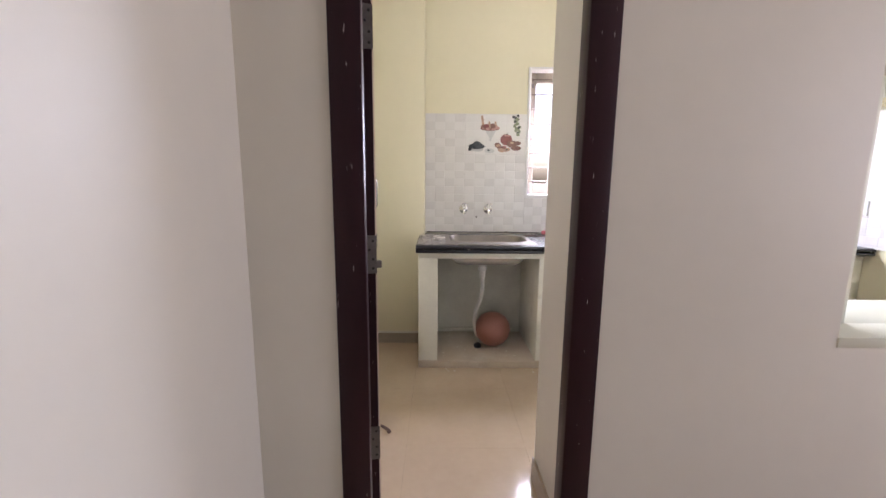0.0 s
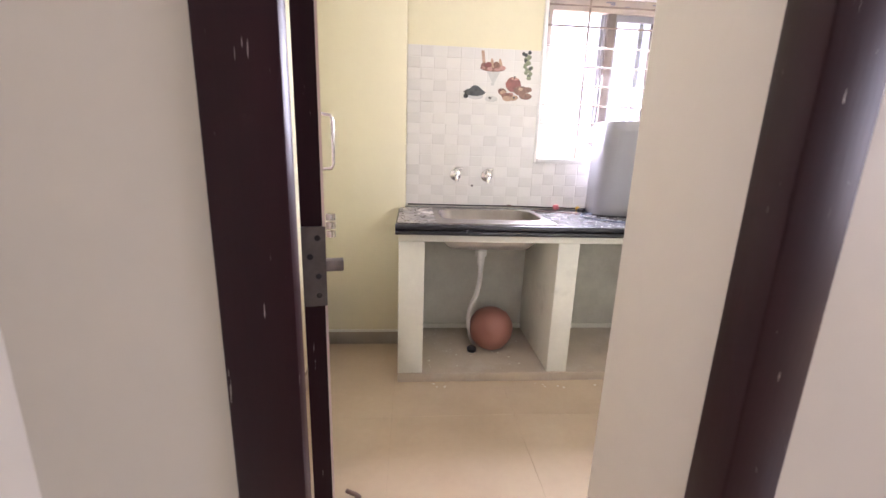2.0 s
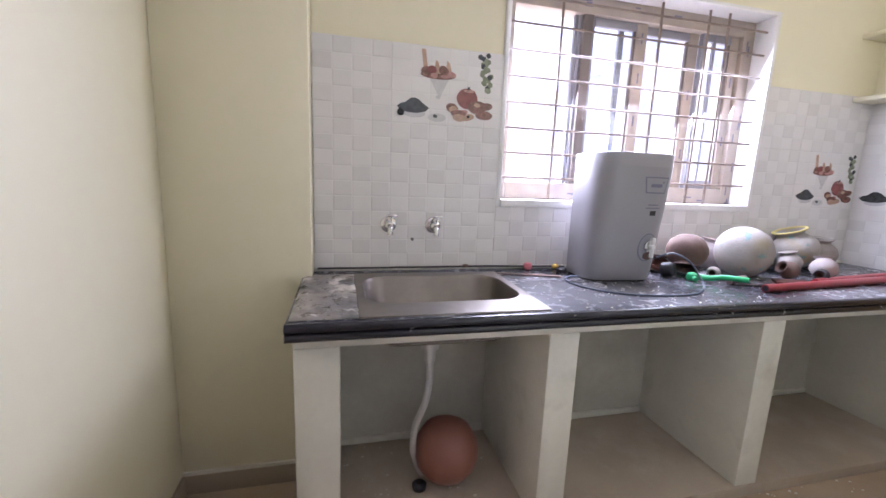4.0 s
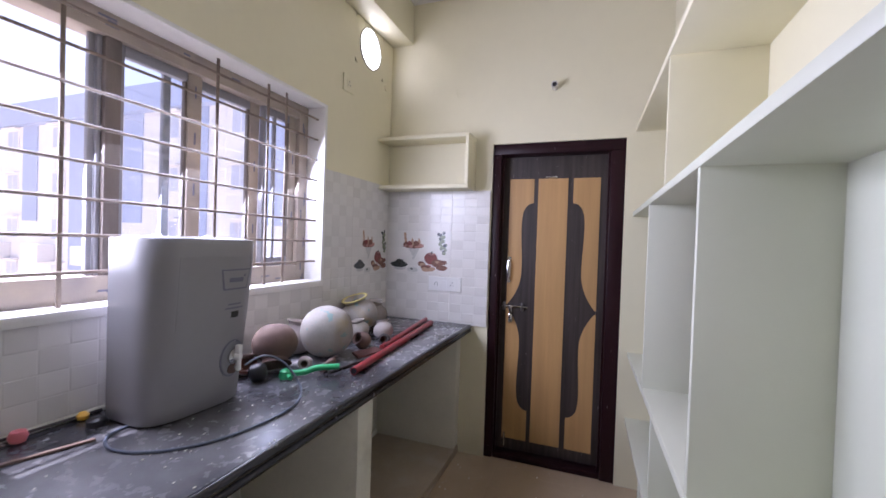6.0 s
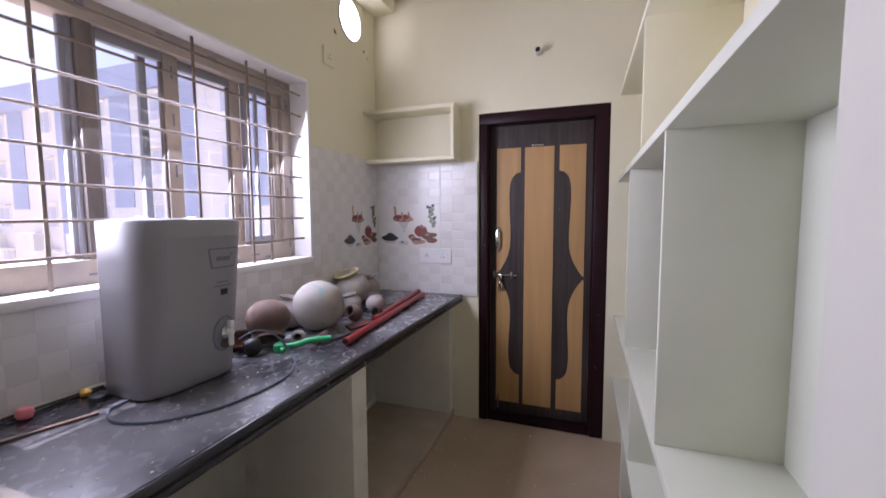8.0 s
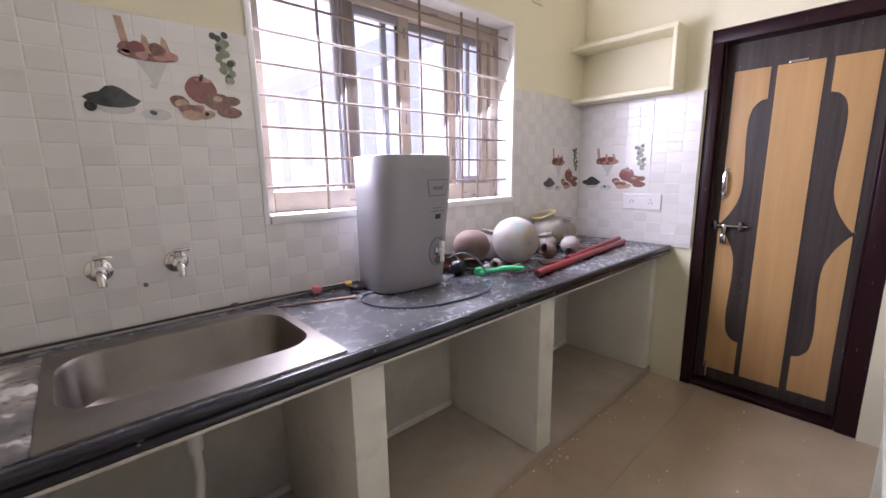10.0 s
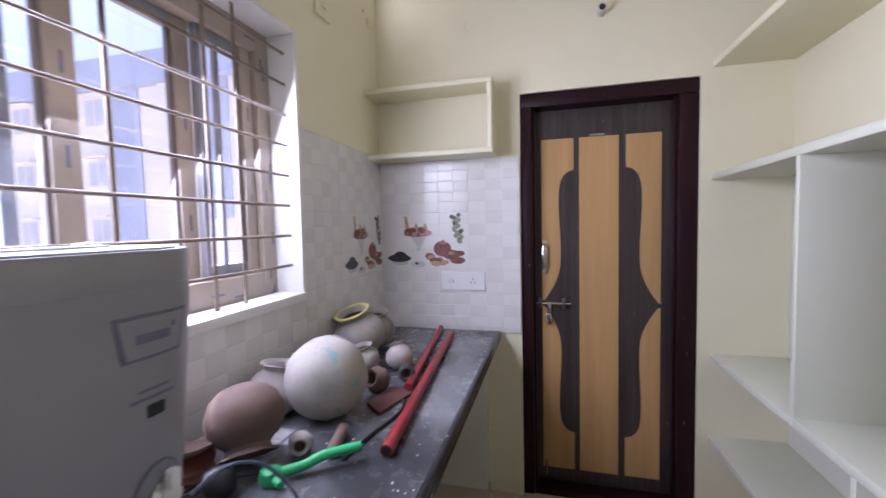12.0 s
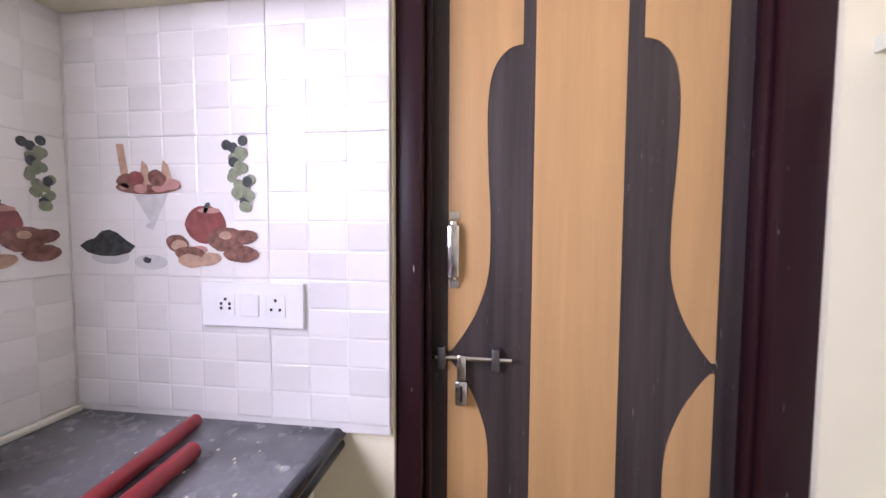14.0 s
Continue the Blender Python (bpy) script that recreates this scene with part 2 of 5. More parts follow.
def box(bm, x0, y0, z0, x1, y1, z1, bevel=0.0):
    r = bmesh.ops.create_cube(bm, size=1.0)
    vs = r["verts"]
    for v in vs:
        v.co = Vector(((x0 + x1) / 2 + v.co.x * (x1 - x0), (y0 + y1) / 2 + v.co.y * (y1 - y0), (z0 + z1) / 2 + v.co.z * (z1 - z0)))
    if bevel:
        es = list({e for v in vs for e in v.link_edges})
        bmesh.ops.bevel(bm, geom=es, offset=bevel, segments=2, affect="EDGES", profile=0.5)
    return bm


def boxes(*rows, bevel=0.0):
    bm = bmesh.new()
    for r in rows:
        box(bm, *r, bevel=bevel)
    return bm


def tube(bm, points, r, sides=10, caps=True):
    """A round rod along a line of points."""
    pts = [Vector(p) for p in points]
    rings = []
    up = None
    for i, p in enumerate(pts):
        d = (pts[min(i + 1, len(pts) - 1)] - pts[max(i - 1, 0)]).normalized()
        if up is None:
            up = d.orthogonal().normalized()
        up = (up - d * up.dot(d)).normalized()
        side = d.cross(up)
        rr = r[i] if isinstance(r, (list, tuple)) else r
        rings.append([bm.verts.new(p + (up * math.cos(a) + side * math.sin(a)) * rr) for a in (2 * math.pi * k / sides for k in range(sides))])
    for a, b in zip(rings, rings[1:]):
        for k in range(sides):
            bm.faces.new((a[k], a[(k + 1) % sides], b[(k + 1) % sides], b[k]))
    if caps:
        bm.faces.new(rings[0][::-1])
        bm.faces.new(rings[-1])
    return bm


def lathe(bm, profile, m=None, sides=32):
    """A body of revolution about z from (radius, height) rows, set by the pose m."""
    m = m or Matrix()
    rings = []
    for r, z in profile:
        if r < 1e-5:
            rings.append([bm.verts.new(m @ Vector((0, 0, z)))])
        else:
            rings.append([bm.verts.new(m @ Vector((r * math.cos(a), r * math.sin(a), z))) for a in (2 * math.pi * k / sides for k in range(sides))])
    for a, b in zip(rings, rings[1:]):
        for k in range(sides):
            k2 = (k + 1) % sides
            if len(a) == 1 and len(b) == 1:
                continue
            if len(a) == 1:
                bm.faces.new((a[0], b[k2], b[k]))
            elif len(b) == 1:
                bm.faces.new((a[k], a[k2], b[0]))
            else:
                bm.faces.new((a[k], a[k2], b[k2], b[k]))
    return bm


def slab(bm, outline, to_world, depth):
    """A flat outline (u, v) made solid; to_world(u, v, w) gives the place, w from 0 to depth."""
    front = [bm.verts.new(to_world(u, v, depth)) for u, v in outline]
    back = [bm.verts.new(to_world(u, v, 0)) for u, v in outline]
    bm.faces.new(front)
    bm.faces.new(back[::-1])
    n = len(outline)
    for i in range(n):
        bm.faces.new((front[i], back[i], back[(i + 1) % n], front[(i + 1) % n]))
    return bm


def finish(name, bm, mat, smooth=None):
    bmesh.ops.recalc_face_normals(bm, faces=bm.faces)
    me = bpy.data.meshes.new(name)
    if smooth:
        for f in bm.faces:
            f.smooth = True
        for e in bm.edges:
            if len(e.link_faces) == 2 and e.calc_face_angle(0) > radians(smooth):
                e.smooth = False
    bm.to_mesh(me)
    bm.free()
    me.materials.append(mat)
    return me


def thing(name, place, label, category, group="", kind=""):
    """An Empty at a thing's base; its parts are set under it."""
    ob = new(name)
    ob.empty_display_size = 0.1
    m = place if isinstance(place, Matrix) else Matrix.Translation(place)
    ob.matrix_basis = m
    PLACE[ob] = m
    return tagged(ob, label, category, group, kind)


def part(name, bm, mat, parent, label="", smooth=40):
    bm.transform(PLACE[parent].inverted())
    ob = new(name, finish(name, bm, mat, smooth))
    ob.parent = parent
    PLACE[ob] = PLACE[parent]
    return tagged(ob, label)


def single(name, bm, mat, label, category, group="", kind="", smooth=40):
    """A thing of one mesh, with its origin at its base."""
    lo = Vector([min(v.co[i] for v in bm.verts) for i in range(3)])
    hi = Vector([max(v.co[i] for v in bm.verts) for i in range(3)])
    base = Vector(((lo.x + hi.x) / 2, (lo.y + hi.y) / 2, lo.z))
    bm.transform(Matrix.Translation(-base))
    ob = new(name, finish(name, bm, mat, smooth))
    ob.location = base
    PLACE[ob] = Matrix.Translation(base)
    return tagged(ob, label, category, group, kind)


def ellipse(cu, cv, ru, rv, turn=0.0, n=20, lump=0.0, a0=0.0, a1=2 * math.pi, rng=random.Random(3)):
    out = []
    full = a1 - a0 > 6.28
    for k in range(n if full else n + 1):
        a = a0 + (a1 - a0) * k / n
        s = 1 + lump * (rng.random() - 0.5)
        u, v = ru * math.cos(a) * s, rv * math.sin(a) * s
        out.append((cu + u * math.cos(turn) - v * math.sin(turn), cv + u * math.sin(turn) + v * math.cos(turn)))
    return out


def rounded_rect(x0, y0, x1, y1, r, z, n=6):
    out = []
    for cx, cy, a in ((x1 - r, y1 - r, 0), (x0 + r, y1 - r, 90), (x0 + r, y0 + r, 180), (x1 - r, y0 + r, 270)):
        for k in range(n + 1):
            t = radians(a + 90 * k / n)
            out.append(Vector((cx + r * math.cos(t), cy + r * math.sin(t), z)))
    return out


def loft(bm, loops, close_last=False, close_first=False):
    rings = [[bm.verts.new(p) for p in loop] for loop in loops]
    for a, b in zip(rings, rings[1:]):
        n = len(a)
        for k in range(n):
            bm.faces.new((a[k], a[(k + 1) % n], b[(k + 1) % n], b[k]))
    if close_last:
        bm.faces.new(rings[-1])
    if close_first:
        bm.faces.new(rings[0][::-1])
    return bm


# ---- the plan ----
WEST, EAST, NORTH = -0.27, 3.325, 3.908       # plaster faces of the kitchen
TILE_E, TILE_N = 3.303, 3.893                 # tile faces
HALL_Y, BACK_Y, SHELF_Y = 1.78, 1.92, 2.228   # hall side of the wall, back of the niches, front of the shelving
CEILING, SLAB = 3.17, 0.90
NICHE_W = 1.01                                # pier beside the entrance ends here
DIV_1, DIV_2 = 1.81, 2.653
HATCH_W = 1.652                               # the hatch's edge on the hall side
SILL, SHELF_Z, TOP_Z, LOW_Z = 0.83, 1.672, 2.165, 0.43

# ---- large structure ----
single("ground", boxes((-1500, -1500, -6.9, 1500, 1500, -6.5)), M_GROUND, "pale dusty bare ground far below the window", "ground", kind="structure")
floor = single("floor", boxes((-0.5, -3.1, -0.12, 3.6, 4.1, -0.006)), M_FLOOR_JOINT, "polished beige floor tiles with thin joints", "floor", kind="structure")
single("ceiling", boxes((-0.5, HALL_Y + 0.07, CEILING, 3.6, 4.14, CEILING + 0.15)), M_WHITE, "flat white painted kitchen ceiling", "ceiling", kind="structure")
single("ceiling_hall", boxes((-0.5, -3.1, CEILING, 4.2, HALL_Y + 0.07, CEILING + 0.15)), M_WHITE, "flat white painted hall ceiling", "ceiling", kind="structure")

# window wall with the window and the round vent
WX0, WX1, WZ0, WZ1 = 1.075, 2.52, 1.215, 2.192
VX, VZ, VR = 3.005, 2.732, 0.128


def round_opening(bm, x0, z0, x1, z1, cx, cz, r, ya, yb, n=32):
    """A square of wall from ya to yb with a round hole."""
    ring = {}
    for y in (ya, yb):
        inner, outer = [], []
        for k in range(n):
            a = 2 * math.pi * k / n
            c, s = math.cos(a), math.sin(a)
            inner.append(bm.verts.new((cx + r * c, y, cz + r * s)))
            q = min((x1 - cx) / c if c > 1e-6 else ((x0 - cx) / c if c < -1e-6 else 9), (z1 - cz) / s if s > 1e-6 else ((z0 - cz) / s if s < -1e-6 else 9))
            outer.append(bm.verts.new((cx + q * c, y, cz + q * s)))
        ring[y] = inner, outer
    for k in range(n):
        j = (k + 1) % n
        for y in (ya, yb):
            i, o = ring[y]
            bm.faces.new((i[k], i[j], o[j], o[k]))
        bm.faces.new((ring[ya][0][k], ring[ya][0][j], ring[yb][0][j], ring[yb][0][k]))


NY = NORTH + 0.23
OX0, OX1, OZ0, OZ1 = WX0 - 0.018, WX1 + 0.018, WZ0 - 0.016, WZ1 + 0.014
bm = boxes((-0.5, NORTH, -0.1, OX0, NY, CEILING), (OX1, NORTH, -0.1, VX - 0.18, NY, CEILING), (VX + 0.18, NORTH, -0.1, 3.6, NY, CEILING),
           (OX0, NORTH, -0.1, OX1, NY, OZ0), (OX0, NORTH, OZ1, OX1, NY, CEILING),
           (VX - 0.18, NORTH, -0.1, VX + 0.18, NY, VZ - 0.15), (VX - 0.18, NORTH, VZ + 0.16, VX + 0.18, NY, CEILING))
round_opening(bm, VX - 0.18, VZ - 0.15, VX + 0.18, VZ + 0.16, VX, VZ, VR, NORTH, NY)
single("column", boxes((WEST, 3.775, -0.1, 0.243, NORTH - 0.001, CEILING - 0.001), bevel=0.006), M_YELLOW, "cream yellow painted column beside the counter", "column", kind="structure")
wall_north = single("wall_north", bm, M_YELLOW, "cream yellow painted wall with a window and round vent", "wall", kind="structure", smooth=20)
single("beam", boxes((WEST, 3.74, 2.885, EAST, NORTH, CEILING), bevel=0.006), M_YELLOW, "cream painted ceiling beam above the window wall", "beam", kind="structure")
# east wall with its door opening
DY0, DY1, DTOP = 2.294, 3.122, 2.135
wall_east = single("wall_east", boxes((EAST, DY1, -0.1, EAST + 0.18, NORTH, CEILING), (EAST, BACK_Y, -0.1, EAST + 0.18, DY0, CEILING), (EAST, DY0, DTOP, EAST + 0.18, DY1, CEILING)),
                   M_YELLOW, "cream yellow painted wall round a brown door", "wall", kind="structure")
single("wall_behind_door", boxes((EAST + 0.19, DY0 - 0.2, -0.1, EAST + 0.25, DY1 + 0.2, 2.4)), M_WHITE, "plain wall closing the space behind the door", "wall", kind="structure")
single("wall_west", boxes((WEST - 0.15, HALL_Y, -0.1, WEST, NORTH, CEILING)), M_YELLOW, "cream yellow painted side wall", "wall", kind="structure")
# wall between hall and kitchen, with the entrance and the serving hatch
EX0, EX1, ETOP = 0.035, 0.872, 2.135
wall_hall = single("wall_south", boxes((WEST - 0.15, HALL_Y, -0.1, EX0, BACK_Y - 0.05, CEILING), (EX0, HALL_Y, ETOP, EX1, BACK_Y - 0.05, CEILING), (EX1, HALL_Y, -0.1, HATCH_W, BACK_Y, CEILING),
                                       (HATCH_W, HALL_Y, -0.1, DIV_2, BACK_Y, SILL - 0.03), (HATCH_W, HALL_Y, SHELF_Z, DIV_2, BACK_Y, CEILING), (DIV_2, HALL_Y, -0.1, EAST + 0.18, BACK_Y, CEILING)),
                   M_HALL, "off-white painted wall with doorway and serving hatch", "wall", kind="structure")
single("pier", boxes((0.795, 1.847, -0.1, NICHE_W, 2.207, CEILING - 0.001), bevel=0.004), M_HALL, "off-white painted wall pier beside the entrance", "wall", kind="structure")
single("beam", boxes((NICHE_W, BACK_Y, 2.5, EAST, 2.06, CEILING)), M_YELLOW, "cream painted beam above the storage loft", "beam", kind="structure")
# hall: side walls, one with an unseen opening added for light, the wall behind
single("wall_hall_west", boxes((-0.235 - 0.15, -3.1, -0.1, -0.235, HALL_Y, CEILING)), M_HALL, "off-white painted hall wall", "wall", kind="structure")
single("wall_hall_east", boxes((4.0, -3.1, -0.1, 4.15, 0.05, CEILING), (4.0, 1.45, -0.1, 4.15, HALL_Y, CEILING), (4.0, 0.05, -0.1, 4.15, 1.45, 0.95), (4.0, 0.05, 2.35, 4.15, 1.45, CEILING)), M_HALL, "off-white painted hall wall with an added, unseen light opening", "wall", kind="structure")
single("wall_hall_south", boxes((-0.4, -3.25, -0.1, 4.15, -3.1, CEILING)),
       M_HALL, "off-white painted wall closing the hall", "wall", kind="structure")

# skirtings
single("baseboard", boxes((WEST, 3.763, 0, 0.215, 3.775, 0.085), bevel=0.002), M_SKIRT, "brown tile skirting along the wall", "skirting", kind="structure")
single("baseboard", boxes((WEST, 2.6, 0, WEST + 0.012, 3.763, 0.085)), M_SKIRT, "brown tile skirting along the wall", "skirting", kind="structure")
single("baseboard", boxes((EX1 + 0.002, HALL_Y - 0.012, 0, 4.0, HALL_Y, 0.095)), M_SKIRT, "brown tile skirting along the wall", "skirting", kind="structure")
single("baseboard", boxes((-0.235, HALL_Y - 0.012, 0, EX0 - 0.002, HALL_Y, 0.095)), M_SKIRT, "brown tile skirting along the wall", "skirting", kind="structure")
single("baseboard", boxes((0.783, BACK_Y - 0.02, 0, 0.795, 2.198, 0.10)), M_SKIRT, "brown tile skirting along the pier", "skirting", kind="structure")
for row in ((WEST, 3.765, 0.085, 0.215, 3.775, 0.099), (EX1 + 0.002, HALL_Y - 0.010, 0.095, 4.0, HALL_Y, 0.11), (-0.235, HALL_Y - 0.010, 0.095, EX0 - 0.002, HALL_Y, 0.11)):
    single("trim", boxes(row), M_PLASTER, "uneven white plaster strip on the skirting", "trim", kind="structure")

# ---- shelving along the south side: one built-in unit ----
unit = thing("shelving_unit", ((NICHE_W + EAST) / 2, BACK_Y, 0), "pale painted built-in concrete shelving with open niches", "shelving")
E_ = 0.003
for name, row in (("shelf", (NICHE_W, BACK_Y, SHELF_Z, EAST, SHELF_Y, SHELF_Z + 0.028)), ("shelf", (NICHE_W, BACK_Y, TOP_Z, EAST, SHELF_Y, TOP_Z + 0.028)),
                  ("shelf", (NICHE_W, BACK_Y, SILL - 0.028, DIV_1, SHELF_Y, SILL)), ("shelf", (DIV_2, BACK_Y, SILL - 0.028, EAST, SHELF_Y, SILL)),
                  ("hatch_sill", (DIV_1, BACK_Y, SILL - 0.028, DIV_2, SHELF_Y, SILL + 0.002)), ("hatch_sill", (HATCH_W, HALL_Y - 0.004, SILL - 0.03, DIV_2, BACK_Y, SILL + 0.004)),
                  ("shelf", (NICHE_W, BACK_Y, LOW_Z - 0.028, EAST, SHELF_Y, LOW_Z)),
                  ("divider", (DIV_1 - 0.022, BACK_Y, SILL, DIV_1, SHELF_Y - E_, SHELF_Z)), ("divider", (DIV_2, BACK_Y, SILL, DIV_2 + 0.022, SHELF_Y - E_, SHELF_Z)),
                  ("divider", (2.28, BACK_Y, SHELF_Z + 0.028, 2.30, SHELF_Y - E_, TOP_Z)),
                  ("divider", (2.38, BACK_Y, LOW_Z, 2.402, SHELF_Y - E_, SILL - 0.03)), ("divider", (1.75, BACK_Y, 0, 1.772, SHELF_Y - E_, LOW_Z - 0.028)),
                  ("divider", (DIV_2, BACK_Y, 0, DIV_2 + 0.022, SHELF_Y - E_, LOW_Z - 0.028)),
                  ("back_panel", (NICHE_W, BACK_Y, SILL, DIV_1 - 0.022, BACK_Y + 0.006, SHELF_Z)), ("back_panel", (DIV_2 + 0.022, BACK_Y, SILL, EAST, BACK_Y + 0.006, SHELF_Z)),
                  ("back_panel", (NICHE_W, BACK_Y, SHELF_Z + 0.028, 2.28, BACK_Y + 0.006, TOP_Z)), ("back_panel", (2.30, BACK_Y, SHELF_Z + 0.028, EAST, BACK_Y + 0.006, TOP_Z))):
    bm = boxes(row, bevel=0.002)
    for v in bm.verts:
        if v.co.y > SHELF_Y - 0.02:
            v.co.y += 0.018 * (v.co.x - 2.35)      # the front runs slightly askew
        if 1.6 < v.co.z < 1.8 and name == "shelf":
            v.co.z -= 0.012 * (v.co.x - 1.75)      # the long shelf sinks towards the door
    part(name, bm, M_YELLOW if row[2] > SHELF_Z + 0.01 else M_SHELF, unit)
for row in ((NICHE_W, BACK_Y, 0, 1.75, BACK_Y + 0.006, LOW_Z - 0.028), (1.772, BACK_Y, 0, DIV_2, BACK_Y + 0.006, LOW_Z - 0.028), (NICHE_W, BACK_Y, LOW_Z, 2.38, BACK_Y + 0.006, SILL - 0.03)):
    part("back_panel", boxes(row), M_SHELF, unit)

# small wall box in the corner by the door
box_shelf = thing("wall_shelf", (3.235, 3.57, 1.82), "pale yellow open wall box above the tiles", "shelf")
for name, row in (("top", (3.145, 3.24, 2.155, EAST, NORTH, 2.18)), ("bottom", (3.145, 3.24, 1.82, EAST, NORTH, 1.845)), ("side", (3.147, 3.242, 1.845, EAST, 3.264, 2.155))):
    part(name, boxes(row, bevel=0.003), M_YELLOW, box_shelf)

# ---- doors ----


def door_frame(name, label, jambs, category="door frame"):
    t = thing(name, jambs[0][1][:3], label, category, kind="structure")
    for n, *rows in jambs:
        part(n, boxes(*rows, bevel=0.006), M_DARK, t)
    return t


FX, LX = 3.337, 3.43      # front of the frame, face of the leaf
door_frame("door_frame", "dark maroon varnished wooden door frame, paint chipped", [
    ("jamb", (FX, DY1 - 0.058, 0, 3.49, DY1, DTOP - 0.07)), ("jamb", (FX, DY0, 0, 3.49, DY0 + 0.085, DTOP - 0.07)), ("head", (FX, DY0, DTOP - 0.07, 3.49, DY1, DTOP)),
    ("threshold", (FX + 0.01, DY0 + 0.085, 0, 3.47, DY1 - 0.058, 0.035))])
for row in ((FX + 0.03, DY1 - 0.072, 0.035, FX + 0.055, DY1 - 0.058, DTOP - 0.07), (FX + 0.03, DY0 + 0.085, 0.035, FX + 0.055, DY0 + 0.099, DTOP - 0.07)):
    single("trim", boxes(row, bevel=0.004), M_DARK, "dark varnished stop bead on the door frame", "trim", kind="structure")
door = thing("door_1", (LX, 2.72, 0.035), "closed door in dark wenge with tan inlaid panels", "door", kind="structure")
part("leaf", boxes((LX, DY0 + 0.087, 0.04, LX + 0.035, DY1 - 0.060, DTOP - 0.073)), M_DOOR, door)


def on_door(y, z, w):
    return Vector((LX + 0.003 - w, y, z))


def smooth_line(rows, steps=6):
    """A soft curve through (u, v) rows."""
    out = []
    for i in range(len(rows) - 1):
        p = [Vector(rows[max(0, min(len(rows) - 1, i + k))]) for k in (-1, 0, 1, 2)]
        for s in range(steps):
            t = s / steps
            out.append(tuple(0.5 * (2 * p[1] + (p[2] - p[0]) * t + (2 * p[0] - 5 * p[1] + 4 * p[2] - p[3]) * t * t + (3 * p[1] - p[0] - 3 * p[2] + p[3]) * t ** 3)))
    return out + [rows[-1]]


PB, PT, PM = 0.115, 1.912, 1.035
half_curve = [(0.0, 0.712), (0.035, 0.700), (0.066, 0.655), (0.077, 0.57), (0.074, 0.44), (0.068, 0.32), (0.071, 0.20), (0.095, 0.115), (0.13, 0.050), (0.158, 0.012)]


def inlay(outer, inner, sign):
    edge = [(inner + sign * u, PM + v) for u, v in smooth_line(half_curve)]
    low = [(inner + sign * u, PM - v) for u, v in smooth_line(half_curve)]
    up = [(outer, PT), (inner, PT)] + edge + [(outer, PM + 0.012)]
    down = [(outer, PB), (inner, PB)] + low + [(outer, PM - 0.012)]
    return up, down


for outer, inner, sign in ((3.018, 2.853, 1), (2.432, 2.598, -1)):
    for outline in inlay(outer, inner, sign):
        part("inlay_panel", slab(bmesh.new(), outline, on_door, 0.006), M_TAN, door, "tan wood laminate panel with a curved edge", smooth=0)
part("inlay_panel", slab(bmesh.new(), [(2.825, PB), (2.825, PT), (2.632, PT), (2.632, PB)], on_door, 0.006), M_TAN, door, "straight tan wood laminate strip", smooth=0)
bm = boxes((LX - 0.03, 2.990, 1.225, LX - 0.022, 3.018, 1.345), bevel=0.004)
box(bm, LX - 0.026, 2.996, 1.215, LX, 3.012, 1.232, 0.003), box(bm, LX - 0.026, 2.996, 1.338, LX, 3.012, 1.355, 0.003)
handle = part("handle", bm, M_CHROME, door, "brushed steel pull handle")
for z in (1.198, 1.358):
    part("mounting_plate", boxes((LX - 0.007, 2.992, z, LX - 0.003, 3.016, z + 0.018)), M_CHROME, door)
bm = tube(bmesh.new(), [(LX - 0.02, 3.075, 1.036), (LX - 0.02, 2.868, 1.036)], 0.006)
bolt = part("sliding_bolt", bm, M_CHROME, door, "steel sliding bolt across the door edge")
for y in (3.03, 2.905):
    part("bolt_bracket", boxes((LX - 0.028, y - 0.009, 1.010, LX - 0.003, y + 0.009, 1.062), bevel=0.003), M_IRON, door)
bm = boxes((LX - 0.032, 2.968, 0.925, LX - 0.012, 2.998, 0.985), bevel=0.006)
box(bm, LX - 0.030, 2.972, 0.985, LX - 0.014, 2.994, 1.045, 0.004)
part("padlock", bm, M_CHROME, door, "steel padlock hasp hanging from the bolt")
part("keyhole_slot", boxes((LX - 0.0335, 2.980, 0.938, LX - 0.0315, 2.985, 0.975)), M_BLACK, door)
part("floor_bolt", tube(bmesh.new(), [(LX - 0.014, 3.0, 0.045), (LX - 0.014, 3.0, 0.16)], 0.008), M_CHROME, door)
part("top_latch", boxes((LX - 0.012, 2.70, 1.915, LX, 2.78, 1.925), bevel=0.003), M_CHROME, door)

frame_in = door_frame("door_frame", "dark maroon varnished frame of the kitchen entrance", [
    ("jamb", (EX0, HALL_Y - 0.012, 0, EX0 + 0.097, 1.80, ETOP - 0.09), (EX0, 1.795, 0, EX0 + 0.06, BACK_Y - 0.045, ETOP - 0.09)), ("jamb", (EX1 - 0.095, HALL_Y - 0.012, 0, EX1, 1.845, ETOP - 0.09)), ("head", (EX0, HALL_Y - 0.012, ETOP - 0.09, EX1, BACK_Y - 0.045, ETOP))])
part("paint_splash", slab(bmesh.new(), ellipse(0.80, 0.165, 0.022, 0.035, lump=0.7, n=16), lambda u, v, w: Vector((u, HALL_Y - 0.0125 - w, v)), 0.0015), M_PLASTER, frame_in, "white paint smear on the jamb", smooth=0)

# the open entrance leaf, swung into the kitchen
leaf_pose = pose(0.143, 1.90, 0.01, 0, 0, 102.2)      # local x runs from the hinge to the free edge
open_door = thing("door_2", leaf_pose, "open pinkish laminate door with dark edge, swung inwards", "door", kind="structure")


def leaf_part(name, bm, mat, label="", parent=None, smooth=40):
    bm.transform(leaf_pose)
    return part(name, bm, mat, parent or open_door, label, smooth)


